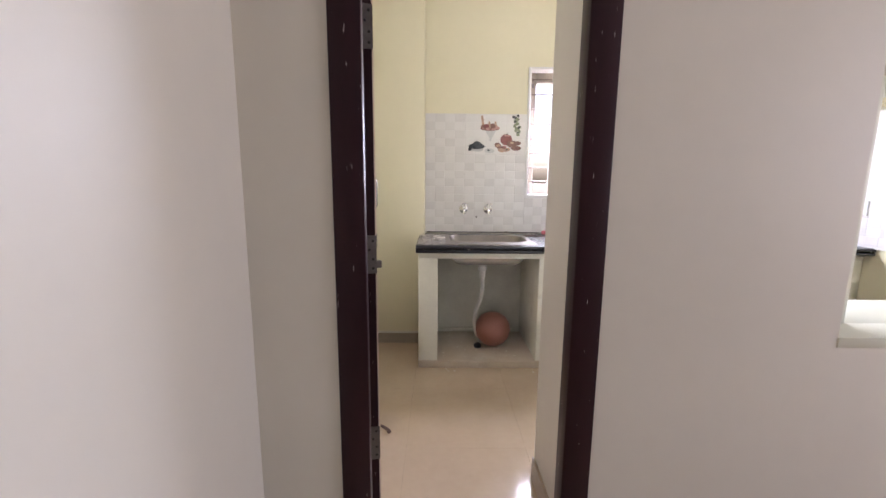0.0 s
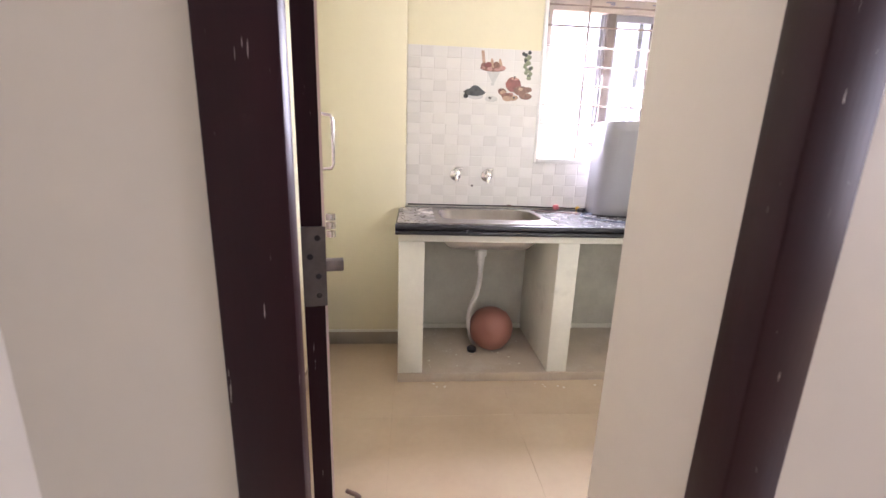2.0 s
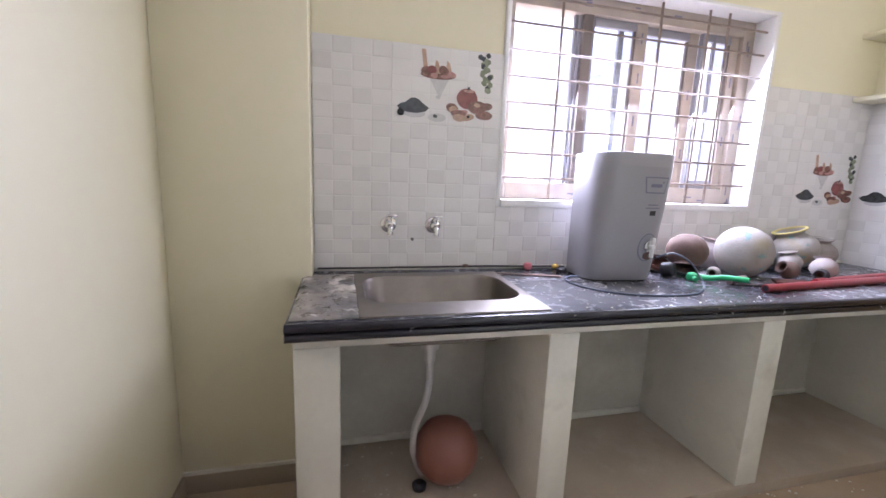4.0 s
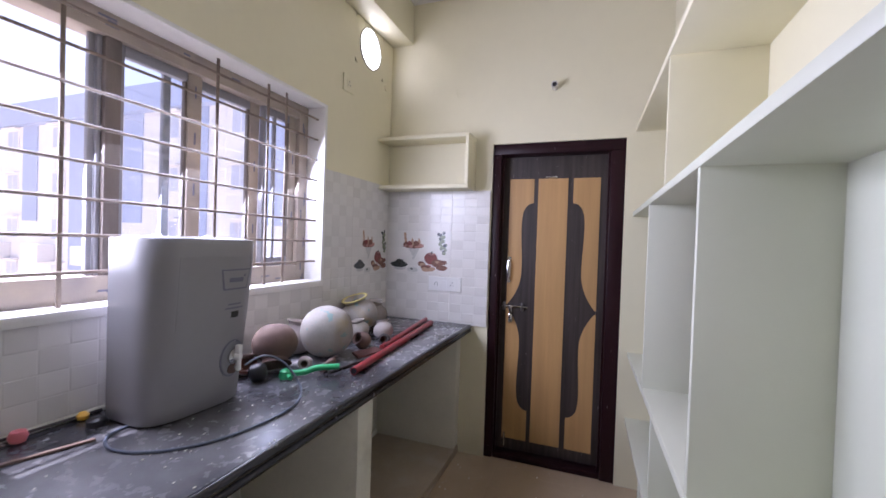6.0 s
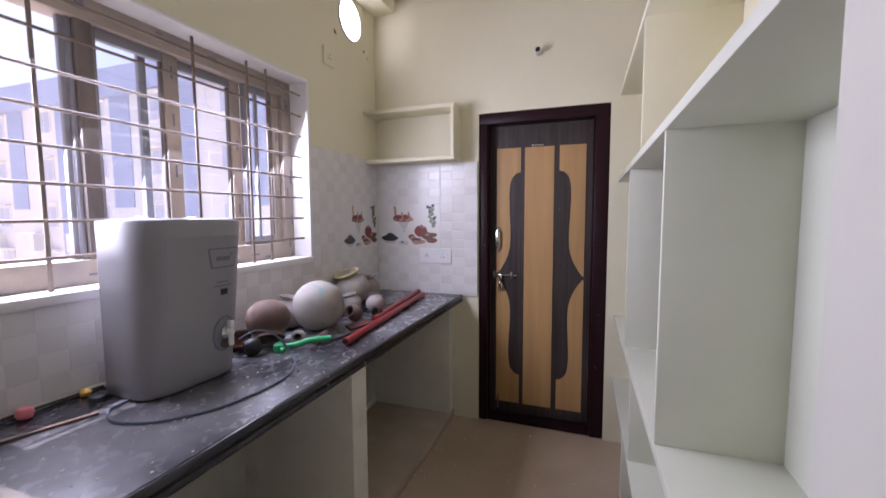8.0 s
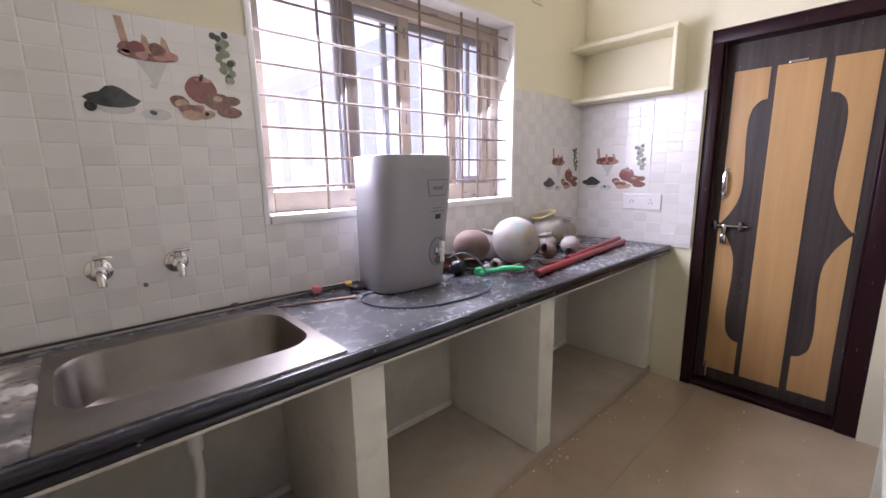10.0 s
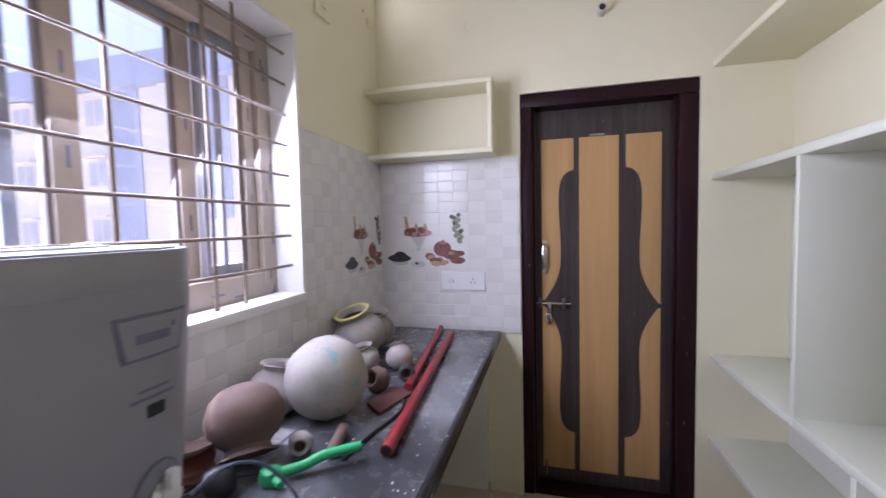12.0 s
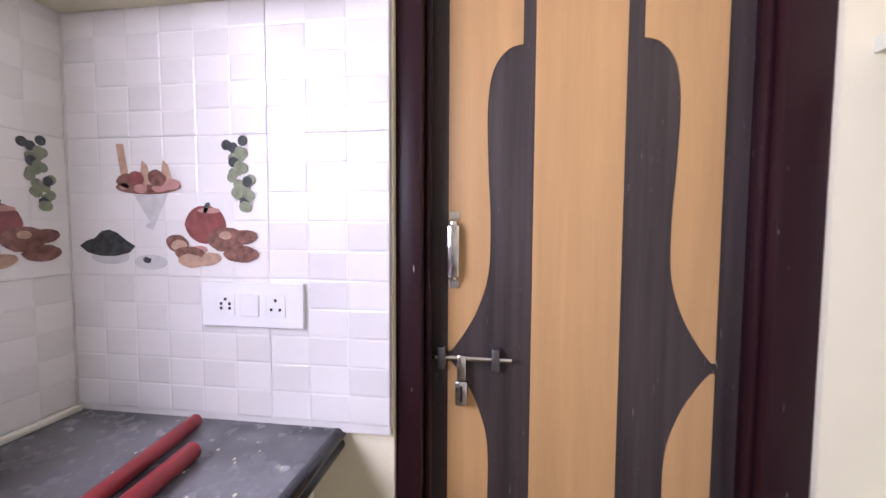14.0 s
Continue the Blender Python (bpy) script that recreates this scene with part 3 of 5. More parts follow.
leaf_part("leaf", boxes((0.004, 0.002, 0, 0.66, 0.034, 2.03)), M_DARK, "dark varnished door core")
leaf_part("face_panel", boxes((0.002, -0.002, 0.002, 0.66, 0.002, 2.028)), M_LEAF, "pale pinkish laminate face")
leaf_part("handle", tube(bmesh.new(), [(0.40, -0.002, 1.325), (0.40, -0.026, 1.322), (0.40, -0.031, 1.312), (0.40, -0.031, 1.208), (0.40, -0.026, 1.198), (0.40, -0.002, 1.195)], 0.004), M_CHROME, "steel pull handle")
for k in range(3):
    leaf_part("latch_knuckle", lathe(bmesh.new(), [(0, 0), (0.012, 0.002), (0.012, 0.018), (0, 0.02)], pose(0.43, -0.02, 1.02 + 0.0 + 0.022 * k)), M_CHROME)
leaf_part("latch_plate", boxes((0.42, -0.05, 0.93, 0.45, -0.002, 0.96), bevel=0.003), M_IRON)
for z in (0.30, 1.00, 1.72):
    h = leaf_part("hinge", boxes((-0.0005, -0.002, z, 0.004, 0.034, z + 0.13)), M_IRON, "grey steel butt hinge with screws")
    for q in (0.018, 0.05, 0.082, 0.112):
        leaf_part("screw", lathe(bmesh.new(), [(0, -0.001), (0.005, 0), (0.004, 0.0015), (0, 0.002)], pose(-0.0005, 0.016 + 0.006 * (-1) ** int(q * 100), z + q, 0, -90, 0), 8), M_BLACK, parent=h)

# ---- window ----
win = thing("window_1", (1.79, NORTH, WZ0), "white sliding window with barred grill, partly open", "window", kind="structure")
FY = NORTH - 0.018
for n, row in (("surround", (WX0 - 0.022, FY, WZ0 - 0.02, WX0, NORTH + 0.1, WZ1 + 0.018)), ("surround", (WX1, FY, WZ0 - 0.02, WX1 + 0.022, NORTH + 0.1, WZ1 + 0.018)),
               ("surround", (WX0, FY, WZ1, WX1, NORTH + 0.1, WZ1 + 0.018)), ("window_sill", (WX0, FY - 0.012, WZ0 - 0.02, WX1, NORTH + 0.09, WZ0 + 0.012))):
    part(n, boxes(row, bevel=0.003), M_SILL, win)
GY = NORTH + 0.10
for n, row in (("frame_bar", (WX0 - 0.017, GY, WZ0 - 0.015, WX0 + 0.065, GY + 0.09, WZ1 + 0.013)), ("frame_bar", (WX1 - 0.065, GY, WZ0 - 0.015, WX1 + 0.017, GY + 0.09, WZ1 + 0.013)),
               ("frame_bar", (WX0 + 0.065, GY, WZ1 - 0.075, WX1 - 0.065, GY + 0.09, WZ1 + 0.013)), ("frame_bar", (WX0 + 0.065, GY, WZ0 - 0.015, WX1 - 0.065, GY + 0.09, WZ0 + 0.095))):
    fb = part(n, boxes(row, bevel=0.004), M_FILMED, win, "window frame with torn protective film")
    rng = random.Random(int(row[0] * 100 + row[2] * 10))
    for k in range(9):
        if row[3] - row[0] > 0.2:
            cx, cz, w, hgt = rng.uniform(row[0], row[3]), (row[2] + row[5]) / 2 + rng.uniform(-0.02, 0.02), rng.uniform(0.012, 0.03), 0.0035
        else:
            cx, cz, w, hgt = (row[0] + row[3]) / 2 + rng.uniform(-0.02, 0.015), rng.uniform(row[2], row[5]), 0.004, rng.uniform(0.012, 0.03)
        part("print_mark", boxes((cx - w, GY - 0.0012, cz - hgt, cx + w, GY, cz + hgt)), M_INK, fb)
# fixed post, pale strip beside it, and three sashes: (x from, x to, depth, width of the closing stile)
Z0, Z1 = WZ0 + 0.095, WZ1 - 0.075
part("post", boxes((1.497, GY + 0.004, Z0, 1.548, GY + 0.05, Z1), bevel=0.004), M_POST, win, "window post under brown film")
for x0, x1, y in ((1.462, 1.480, GY + 0.03), (1.482, 1.496, GY + 0.02), (1.735, 1.765, GY + 0.062), (2.285, 2.30, GY + 0.02)):
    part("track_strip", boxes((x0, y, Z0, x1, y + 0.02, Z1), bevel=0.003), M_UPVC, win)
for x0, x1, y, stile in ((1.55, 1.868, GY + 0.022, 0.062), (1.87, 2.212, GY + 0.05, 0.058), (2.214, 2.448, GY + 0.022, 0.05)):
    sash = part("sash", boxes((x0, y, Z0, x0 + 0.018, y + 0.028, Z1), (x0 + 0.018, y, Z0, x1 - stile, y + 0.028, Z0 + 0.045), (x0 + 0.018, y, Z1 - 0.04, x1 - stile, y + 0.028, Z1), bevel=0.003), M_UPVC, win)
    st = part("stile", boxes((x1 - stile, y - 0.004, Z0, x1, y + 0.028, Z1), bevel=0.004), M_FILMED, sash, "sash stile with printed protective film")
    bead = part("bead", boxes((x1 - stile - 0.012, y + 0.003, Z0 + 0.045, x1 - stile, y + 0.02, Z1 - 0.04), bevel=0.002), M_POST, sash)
    pane = part("pane", boxes((x0 + 0.016, y + 0.021, Z0 + 0.043, x1 - stile + 0.002, y + 0.025, Z1 - 0.038)), M_GLASS, sash)
    pane.visible_shadow = False
for x, y, z0 in ((1.837, GY + 0.0165, 1.40), (1.837, GY + 0.0165, 1.62), (1.837, GY + 0.0165, 1.83), (1.837, GY + 0.0165, 2.02), (2.183, GY + 0.0445, 1.47), (2.183, GY + 0.0445, 1.78), (2.423, GY + 0.0165, 1.55), (2.423, GY + 0.0165, 1.86)):
    part("print_mark", boxes((x - 0.004, y, z0, x + 0.004, y + 0.0012, z0 + 0.05)), M_INK, win)
grill = thing("window_grill", (1.79, NORTH + 0.03, WZ0), "cream painted iron bars across the window, coloured dark for backlight", "window grill")
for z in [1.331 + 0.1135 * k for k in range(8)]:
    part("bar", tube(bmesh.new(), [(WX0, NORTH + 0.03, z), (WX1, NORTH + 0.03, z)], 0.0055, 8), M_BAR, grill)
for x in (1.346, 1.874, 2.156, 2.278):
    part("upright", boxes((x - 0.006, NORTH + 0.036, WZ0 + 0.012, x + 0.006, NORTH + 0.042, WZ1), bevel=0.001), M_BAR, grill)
# Unseen slab, its depth set to leave a thin strip of sun on the counter.
single("sunshade", boxes((0.8, NY + 0.002, 2.40, 2.8, 4.38, 2.47), bevel=0.006), M_FACADE, "unseen concrete sunshade slab outside above the window, sized to trim the sun", "sunshade", kind="structure")
# round opening: a glowing disc is added in place of its daylight
rl = thing("round_vent", (VX, NORTH, VZ), "round flush opening high in the wall, daylight put in as a glowing disc", "wall light")
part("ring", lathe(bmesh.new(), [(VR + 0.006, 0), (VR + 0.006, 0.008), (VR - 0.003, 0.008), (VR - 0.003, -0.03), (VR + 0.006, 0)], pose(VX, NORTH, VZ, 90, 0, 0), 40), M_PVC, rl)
part("diffuser", lathe(bmesh.new(), [(0, 0.002), (VR - 0.003, 0.002), (VR - 0.003, -0.02), (0, -0.02)], pose(VX, NORTH, VZ, 90, 0, 0), 40), M_VENT_GLOW, rl, "glowing disc in place of daylight through the opening")

# ---- kitchen platform ----
platform = thing("kitchen_platform", (1.75, 3.6, 0), "whitewashed masonry kitchen platform with open bays", "platform")
CX0, CX1, CF = 0.217, 3.30, 3.305
part("plinth", boxes((CX0, CF - 0.005, 0, CX1 + 0.02, NORTH, 0.052), bevel=0.004), M_PLINTH, platform, "dusty beige tiled plinth")
for x0, x1 in ((CX0, 0.352), (1.055, 1.172), (2.0, 2.115), (3.235, CX1 + 0.02)):
    part("partition", boxes((x0, CF, 0.052, x1, NORTH, 0.80), bevel=0.006), M_PLASTER, platform)
part("lintel", boxes((CX0, CF - 0.002, 0.80, CX1 + 0.02, CF + 0.09, 0.852), bevel=0.005), M_PLASTER, platform)
for x0, x1 in ((0.352, 1.055), (1.172, 2.0), (2.115, 3.235)):
    part("bay_back", boxes((x0, NORTH - 0.006, 0.085, x1, NORTH, 0.852)), M_BAY, platform, "thinly whitewashed plaster at the back of the bay")
    part("ledge", boxes((x0, NORTH - 0.02, 0.052, x1, NORTH, 0.085), bevel=0.006), M_PLASTER, platform)
# counter top, cut out for the sink
SX0, SX1, SY0, SY1 = 0.425, 1.008, 3.375, 3.755
top = thing("counter_top", (1.75, 3.56, 0.852), "dusty black granite counter top with rounded edge", "counter")
outer = [rounded_rect(0.205, 3.245, CX1 + 0.02, NORTH - 0.002, 0.002, z) for z in (0.852, SLAB)]
inner = [rounded_rect(SX0, SY0, SX1, SY1, 0.06, z) for z in (SLAB, 0.852)]
bm = loft(bmesh.new(), [*outer, *inner, outer[0]])
part("slab", bm, M_GRANITE, top)
for z, r in ((0.886, 0.0155), (0.8585, 0.0125)):
    part("edge_moulding", tube(bmesh.new(), [(0.203, 3.245, z), (CX1 + 0.02, 3.245, z)], r, 16), M_GRANITE_EDGE, top, "polished black half-round edge")
single("trim", boxes((0.21, TILE_N - 0.016, SLAB, CX1, TILE_N, SLAB + 0.014), bevel=0.003), M_PLASTER, "rough cement strip behind the counter", "trim", kind="structure")


# ---- sink, taps and what stands below ----


sink = thing("kitchen_sink", (0.7, 3.56, SLAB), "dusty stainless steel sink set into the counter", "sink")
RIM = 0.906
bm = loft(bmesh.new(), [rounded_rect(0.408, 3.262, 1.03, 3.806, 0.006, SLAB + 0.001), rounded_rect(0.409, 3.263, 1.029, 3.805, 0.006, RIM), rounded_rect(0.435, 3.385, 1.0, 3.745, 0.095, RIM),
                        rounded_rect(0.442, 3.392, 0.993, 3.738, 0.09, RIM - 0.012), rounded_rect(0.455, 3.405, 0.98, 3.725, 0.085, RIM - 0.13), rounded_rect(0.49, 3.447, 0.955, 3.683, 0.075, RIM - 0.172),
                        rounded_rect(0.53, 3.487, 0.915, 3.643, 0.05, RIM - 0.180)], close_last=True)
part("bowl", bm, M_STEEL, sink)
bm = loft(bmesh.new(), [rounded_rect(0.438, 3.388, 0.997, 3.742, 0.09, SLAB - 0.05), rounded_rect(0.45, 3.40, 0.985, 3.73, 0.085, RIM - 0.136), rounded_rect(0.484, 3.441, 0.961, 3.689, 0.075, RIM - 0.178),
                        rounded_rect(0.53, 3.487, 0.915, 3.643, 0.05, RIM - 0.186)], close_last=True)
part("underside", bm, M_FILM, sink, "underside wrapped in crumpled clear film")
rng = random.Random(11)
bm = bmesh.new()
nx, ny = 16, 34
grid = [[bm.verts.new((0.212 + 0.198 * i / nx, 3.262 + 0.55 * j / ny, SLAB + 0.003 + (0.016 * abs(noise.noise(Vector((i * 0.45, j * 0.3, 3)))) if 0 < i < nx and 0 < j < ny else 0))) for j in range(ny + 1)] for i in range(nx + 1)]
for i in range(nx):
    for j in range(ny):
        bm.faces.new((grid[i][j], grid[i + 1][j], grid[i + 1][j + 1], grid[i][j + 1]))
part("drainboard", bm, M_FILM_BROWN, sink, "drainboard under dirty crumpled clear film")
part("drain", lathe(bmesh.new(), [(0, 0), (0.035, 0.001), (0.04, 0.004), (0.042, 0)], pose(0.72, 3.565, RIM - 0.1795), 20), M_CHROME, sink)
part("waste_pipe", lathe(bmesh.new(), [(0.0, 0), (0.022, 0), (0.022, 0.05), (0.034, 0.055), (0.034, 0.085), (0.028, 0.09), (0.028, 0.115), (0, 0.115)], pose(0.69, 3.56, 0.61), 20), M_PVC, sink)
hose = smooth_line([(0.69, 3.56, 0.615), (0.692, 3.56, 0.52), (0.675, 3.565, 0.42), (0.645, 3.575, 0.33), (0.64, 3.59, 0.22), (0.665, 3.61, 0.12), (0.69, 3.62, 0.07)], 12)
part("waste_hose", tube(bmesh.new(), hose, [0.0125 + 0.002 * (i % 2) for i in range(len(hose))], 10), M_PVC, sink, "ribbed flexible waste hose")
bm = lathe(bmesh.new(), [(0, -0.135), (0.05, -0.127), (0.095, -0.098), (0.125, -0.055), (0.1365, 0), (0.127, 0.052), (0.098, 0.098), (0.06, 0.121), (0.03, 0.131), (0.0, 0.134)], pose(0.785, 3.60, 0.187), 36)
single("clay_pot", bm, M_TERRACOTTA, "round glossy terracotta pot under the sink", "pot")
single("drain_plug", lathe(bmesh.new(), [(0, 0), (0.028, 0), (0.03, 0.02), (0.018, 0.03), (0, 0.03)], pose(0.665, 3.56, 0.053), 14), M_BLACK, "small dark rubber fitting on the plinth", "fitting")


def tap(x, z):
    t = thing("tap", (x, TILE_N, z), "chrome wall tap above the sink", "tap", "sink taps")
    m = pose(x, TILE_N, z, 90, 0, 0)
    part("flange", lathe(bmesh.new(), [(0, 0), (0.036, 0), (0.034, 0.006), (0.02, 0.013), (0, 0.013)], m, 24), M_CHROME, t)
    part("body", lathe(bmesh.new(), [(0, 0.012), (0.014, 0.012), (0.014, 0.03), (0.02, 0.035), (0.02, 0.058), (0.014, 0.064), (0, 0.066)], m, 20), M_CHROME, t)
    part("spout", tube(bmesh.new(), smooth_line([(x, TILE_N - 0.05, z), (x, TILE_N - 0.072, z - 0.006), (x, TILE_N - 0.082, z - 0.022), (x, TILE_N - 0.083, z - 0.036)], 5), 0.0115, 14), M_CHROME, t)
    part("stem", lathe(bmesh.new(), [(0, 0.0), (0.011, 0.0), (0.011, 0.022), (0, 0.022)], pose(x, TILE_N - 0.045, z + 0.016), 14), M_CHROME, t)
    part("lever", boxes((x - 0.012, TILE_N - 0.056, z + 0.038, x + 0.034, TILE_N - 0.034, z + 0.048), bevel=0.004), M_CHROME, t)
    return t


tap(0.558, 1.105)
tap(0.757, 1.102)
for x, z, r in ((0.602, 1.582, 0.014), (0.90, 1.582, 0.006)):
    single("pipe_outlet", lathe(bmesh.new(), [(0, 0), (r, 0), (r * 1.05, 0.008), (r * 0.7, 0.011), (0, 0.006)], pose(x, TILE_N, z, 90, 0, 0), 16), M_BLACK, "small black capped water outlet in the tiles", "pipe outlet")
single("wall_stub", lathe(bmesh.new(), [(0, 0), (0.007, 0), (0.007, 0.012), (0, 0.014)], pose(0.665, TILE_N, 1.04, 90, 0, 0), 10), M_IRON, "tiny metal stub between the taps", "fitting")

# ---- water purifier ----
PP = pose(1.56, 3.69, SLAB, 0, 0, -3)
purifier = thing("water_purifier", PP, "silver-grey countertop water purifier with curved front", "water purifier")


def at_purifier(bm):
    bm.transform(PP)
    return bm


def purifier_plan(z):
    """Left, right, back and front reach at a height: the front and one side lean out towards the top."""
    q = min(1.0, max(0.0, z) / 0.50) ** 0.8
    return -0.176, 0.150 + 0.032 * q, 0.105, -(0.098 + 0.052 * q)


def purifier_loop(z, inset=0.0):
    x0, x1, y1, y0 = purifier_plan(z)
    x0, x1, y1, y0 = x0 + inset, x1 - inset, y1 - inset, y0 + inset
    mid, hw, out = (x0 + x1) / 2, (x1 - x0) / 2, []
    for k in range(33):
        a = math.pi + math.pi * k / 32
        c, q = math.cos(a), math.sin(a)
        out.append(Vector((mid + hw * math.copysign(abs(c) ** 0.5, c), -0.01 + (y0 + 0.01) * abs(q) ** 0.8, z)))
    for x, y in ((x1, y1 - 0.008), (x1 - 0.008, y1), (mid, y1), (x0 + 0.008, y1), (x0, y1 - 0.008)):
        out.append(Vector((x, y, z)))
    return out


part("base", at_purifier(loft(bmesh.new(), [purifier_loop(0, 0.008), purifier_loop(0.008, 0.008)], True, True)), M_BLACK, purifier)
body = part("body", at_purifier(loft(bmesh.new(), [purifier_loop(0.006, 0.004)] + [purifier_loop(z) for z in (0.012, 0.05, 0.10, 0.16, 0.24, 0.32, 0.40, 0.47, 0.541)] + [purifier_loop(0.544, 0.002), purifier_loop(0.544, 0.012)], True, True)), M_PURIFIER, purifier)
part("lid", at_purifier(loft(bmesh.new(), [purifier_loop(0.543, 0.016), purifier_loop(0.547, 0.016), purifier_loop(0.548, 0.02)], True, True)), M_PURIFIER2, purifier, "darker grey tank lid")
for x in (-0.08, 0.09):
    part("lid_catch", at_purifier(boxes((x - 0.012, 0.02, 0.547, x + 0.012, 0.045, 0.556), bevel=0.003)), M_CHROME, purifier)
part("lid_plate", at_purifier(boxes((-0.09, -0.03, 0.5475, 0.09, 0.02, 0.5515), bevel=0.001)), M_WHITE_PLASTIC, purifier)


def front(u, z, w):
    """A place on the curved front: u along the width, w outwards."""
    x0, x1, y1, y0 = purifier_plan(z)
    mid, hw = (x0 + x1) / 2, (x1 - x0) / 2
    c = max(-1.0, min(1.0, (u - mid) / hw))
    q = math.sqrt(max(0.0, 1 - abs(c) ** 4))
    return PP @ Vector((u, -0.01 + (y0 + 0.01) * q ** 0.8 - w, z))


def front_patch(u0, u1, z0, z1, w, lift=0.0012, n=8, taper=0.0):
    bm = bmesh.new()
    rows = []
    for ww in (lift, lift + w):
        rows.append([[bm.verts.new(front((u0 + (u1 - u0) * i / n) + taper * ((j) - 0.5) * (1 if i > n / 2 else -1), z0 + (z1 - z0) * j, ww)) for j in (0, 1)] for i in range(n + 1)])
    a, b = rows
    for i in range(n):
        bm.faces.new((b[i][0], b[i + 1][0], b[i + 1][1], b[i][1]))
        bm.faces.new((a[i][0], a[i][1], a[i + 1][1], a[i + 1][0]))
        bm.faces.new((a[i][0], a[i + 1][0], b[i + 1][0], b[i][0]))
        bm.faces.new((a[i][1], b[i][1], b[i + 1][1], a[i + 1][1]))
    bm.faces.new((a[0][0], b[0][0], b[0][1], a[0][1]))
    bm.faces.new((a[n][0], a[n][1], b[n][1], b[n][0]))
    return bm


part("front_cover", front_patch(-0.118, 0.145, 0.275, 0.492, 0.0012, lift=-0.0004, n=24), M_PURIFIER, purifier, "slightly raised front cover")
part("badge_border", front_patch(0.012, 0.118, 0.385, 0.452, 0.001, lift=0.0015, taper=0.012), M_INK, purifier, "thin dark outline of the badge")
part("badge", front_patch(0.017, 0.113, 0.390, 0.447, 0.001, lift=0.0024, taper=0.012), M_PURIFIER, purifier, "light grey badge with dark emblem bars")
part("emblem_bar", front_patch(0.036, 0.09, 0.410, 0.424, 0.0006, lift=0.0036), M_INK, purifier)
part("emblem_dot", front_patch(0.092, 0.1, 0.426, 0.434, 0.0006, lift=0.0036), M_INK, purifier)
for z, u0, u1 in ((0.335, 0.04, 0.09), (0.322, 0.03, 0.1)):
    part("print_bar", front_patch(u0, u1, z, z + 0.005, 0.0005, lift=0.0015), M_INK, purifier)
part("display", front_patch(0.055, 0.083, 0.293, 0.313, 0.001, lift=0.0015), M_BLACK, purifier, "small black display")
part("alcove_ring", slab(bmesh.new(), ellipse(0.075, 0.155, 0.046, 0.062, n=28), front, 0.002), M_INK, purifier, "dark outline round the tap alcove", smooth=0)
# Flat oval for the alcove; the recess's shade is put into its darker grey.
part("tap_alcove", slab(bmesh.new(), ellipse(0.076, 0.155, 0.042, 0.057, n=28), front, 0.003), M_PURIFIER2, purifier, "darker grey oval for the shaded alcove behind the tap", smooth=0)
part("alcove_drip", slab(bmesh.new(), ellipse(0.086, 0.118, 0.026, 0.018, n=20), front, 0.0038), M_CLAY, purifier, "brown lower lip of the alcove", smooth=0)
tm = Matrix.Translation(front(0.080, 0.160, 0.0)) @ pose(0, 0, 0, 90, 0, -3 + 12)
part("tap_collar", lathe(bmesh.new(), [(0, 0), (0.026, 0), (0.026, 0.008), (0.016, 0.014), (0, 0.014)], tm, 18), M_CHROME, purifier)
bm = lathe(bmesh.new(), [(0, 0.010), (0.013, 0.010), (0.013, 0.026), (0.010, 0.03), (0, 0.03)], tm, 14)
c0 = tm @ Vector((0, 0, 0.022))
tube(bm, [c0, c0 + Vector((0, 0, -0.045))], 0.009, 10)
box(bm, c0.x - 0.009, c0.y - 0.009, c0.z + 0.01, c0.x + 0.009, c0.y + 0.009, c0.z + 0.04, 0.004)
part("tap", bm, M_WHITE_PLASTIC, purifier, "pale plastic dispensing tap")

tube_line = smooth_line([(1.70, 3.585, 1.01), (1.76, 3.56, 1.03), (1.82, 3.53, 1.0), (1.85, 3.49, 0.935), (1.815, 3.435, 0.9045), (1.70, 3.37, 0.9045), (1.55, 3.365, 0.9045), (1.40, 3.41, 0.9045), (1.31, 3.50, 0.9045), (1.285, 3.60, 0.9045), (1.33, 3.68, 0.9045), (1.41, 3.69, 0.9045)], 8)
single("water_tube", tube(bmesh.new(), tube_line, 0.0040, 8), M_CABLE, "thin grey-blue tube looped on the counter", "tube")
# ---- pots and bits on the counter ----
JAR = [(0.0, 0.0), (0.35, 0.02), (0.62, 0.12), (0.86, 0.36), (0.98, 0.68), (1.0, 0.86), (0.94, 1.14), (0.78, 1.38), (0.6, 1.52), (0.54, 1.6), (0.56, 1.7), (0.68, 1.78), (0.70, 1.83), (0.64, 1.84), (0.5, 1.74), (0.46, 1.6)]


def pot(m, r, mat, label, rim=None, squash=1.0, ring=None, mouth=True):
    t = thing("clay_pot", m, label, "pot", "pots on the counter")
    bm = lathe(bmesh.new(), [(a * r, b * r * squash) for a, b in JAR], Matrix(), 36)
    for v in bm.verts:
        v.co *= 1 + 0.02 * noise.noise(v.co * 18)
    bm.transform(m)
    b = part("body", bm, mat, t)
    bm = lathe(bmesh.new(), [(0.46 * r, 1.6 * r * squash), (0.5 * r, 1.3 * r * squash), (0.0, 0.5 * r * squash)], m, 28)
    part("inside", bm, M_POT_INSIDE, t, "dark hollow of the pot")
    if rim:
        part("rim", lathe(bmesh.new(), [(0.62 * r, 1.755 * r * squash), (0.69 * r, 1.77 * r * squash), (0.72 * r, 1.83 * r * squash), (0.69 * r, 1.865 * r * squash), (0.6 * r, 1.85 * r * squash), (0.58 * r, 1.78 * r * squash), (0.62 * r, 1.755 * r * squash)], m, 32), rim, t, "painted rim")
    return t


def lying(x, y, z, toward, r, tip=90):
    """A pot on its side: its mouth points the way 'toward' (degrees from +x)."""
    return pose(x, y, z, 0, tip, toward)


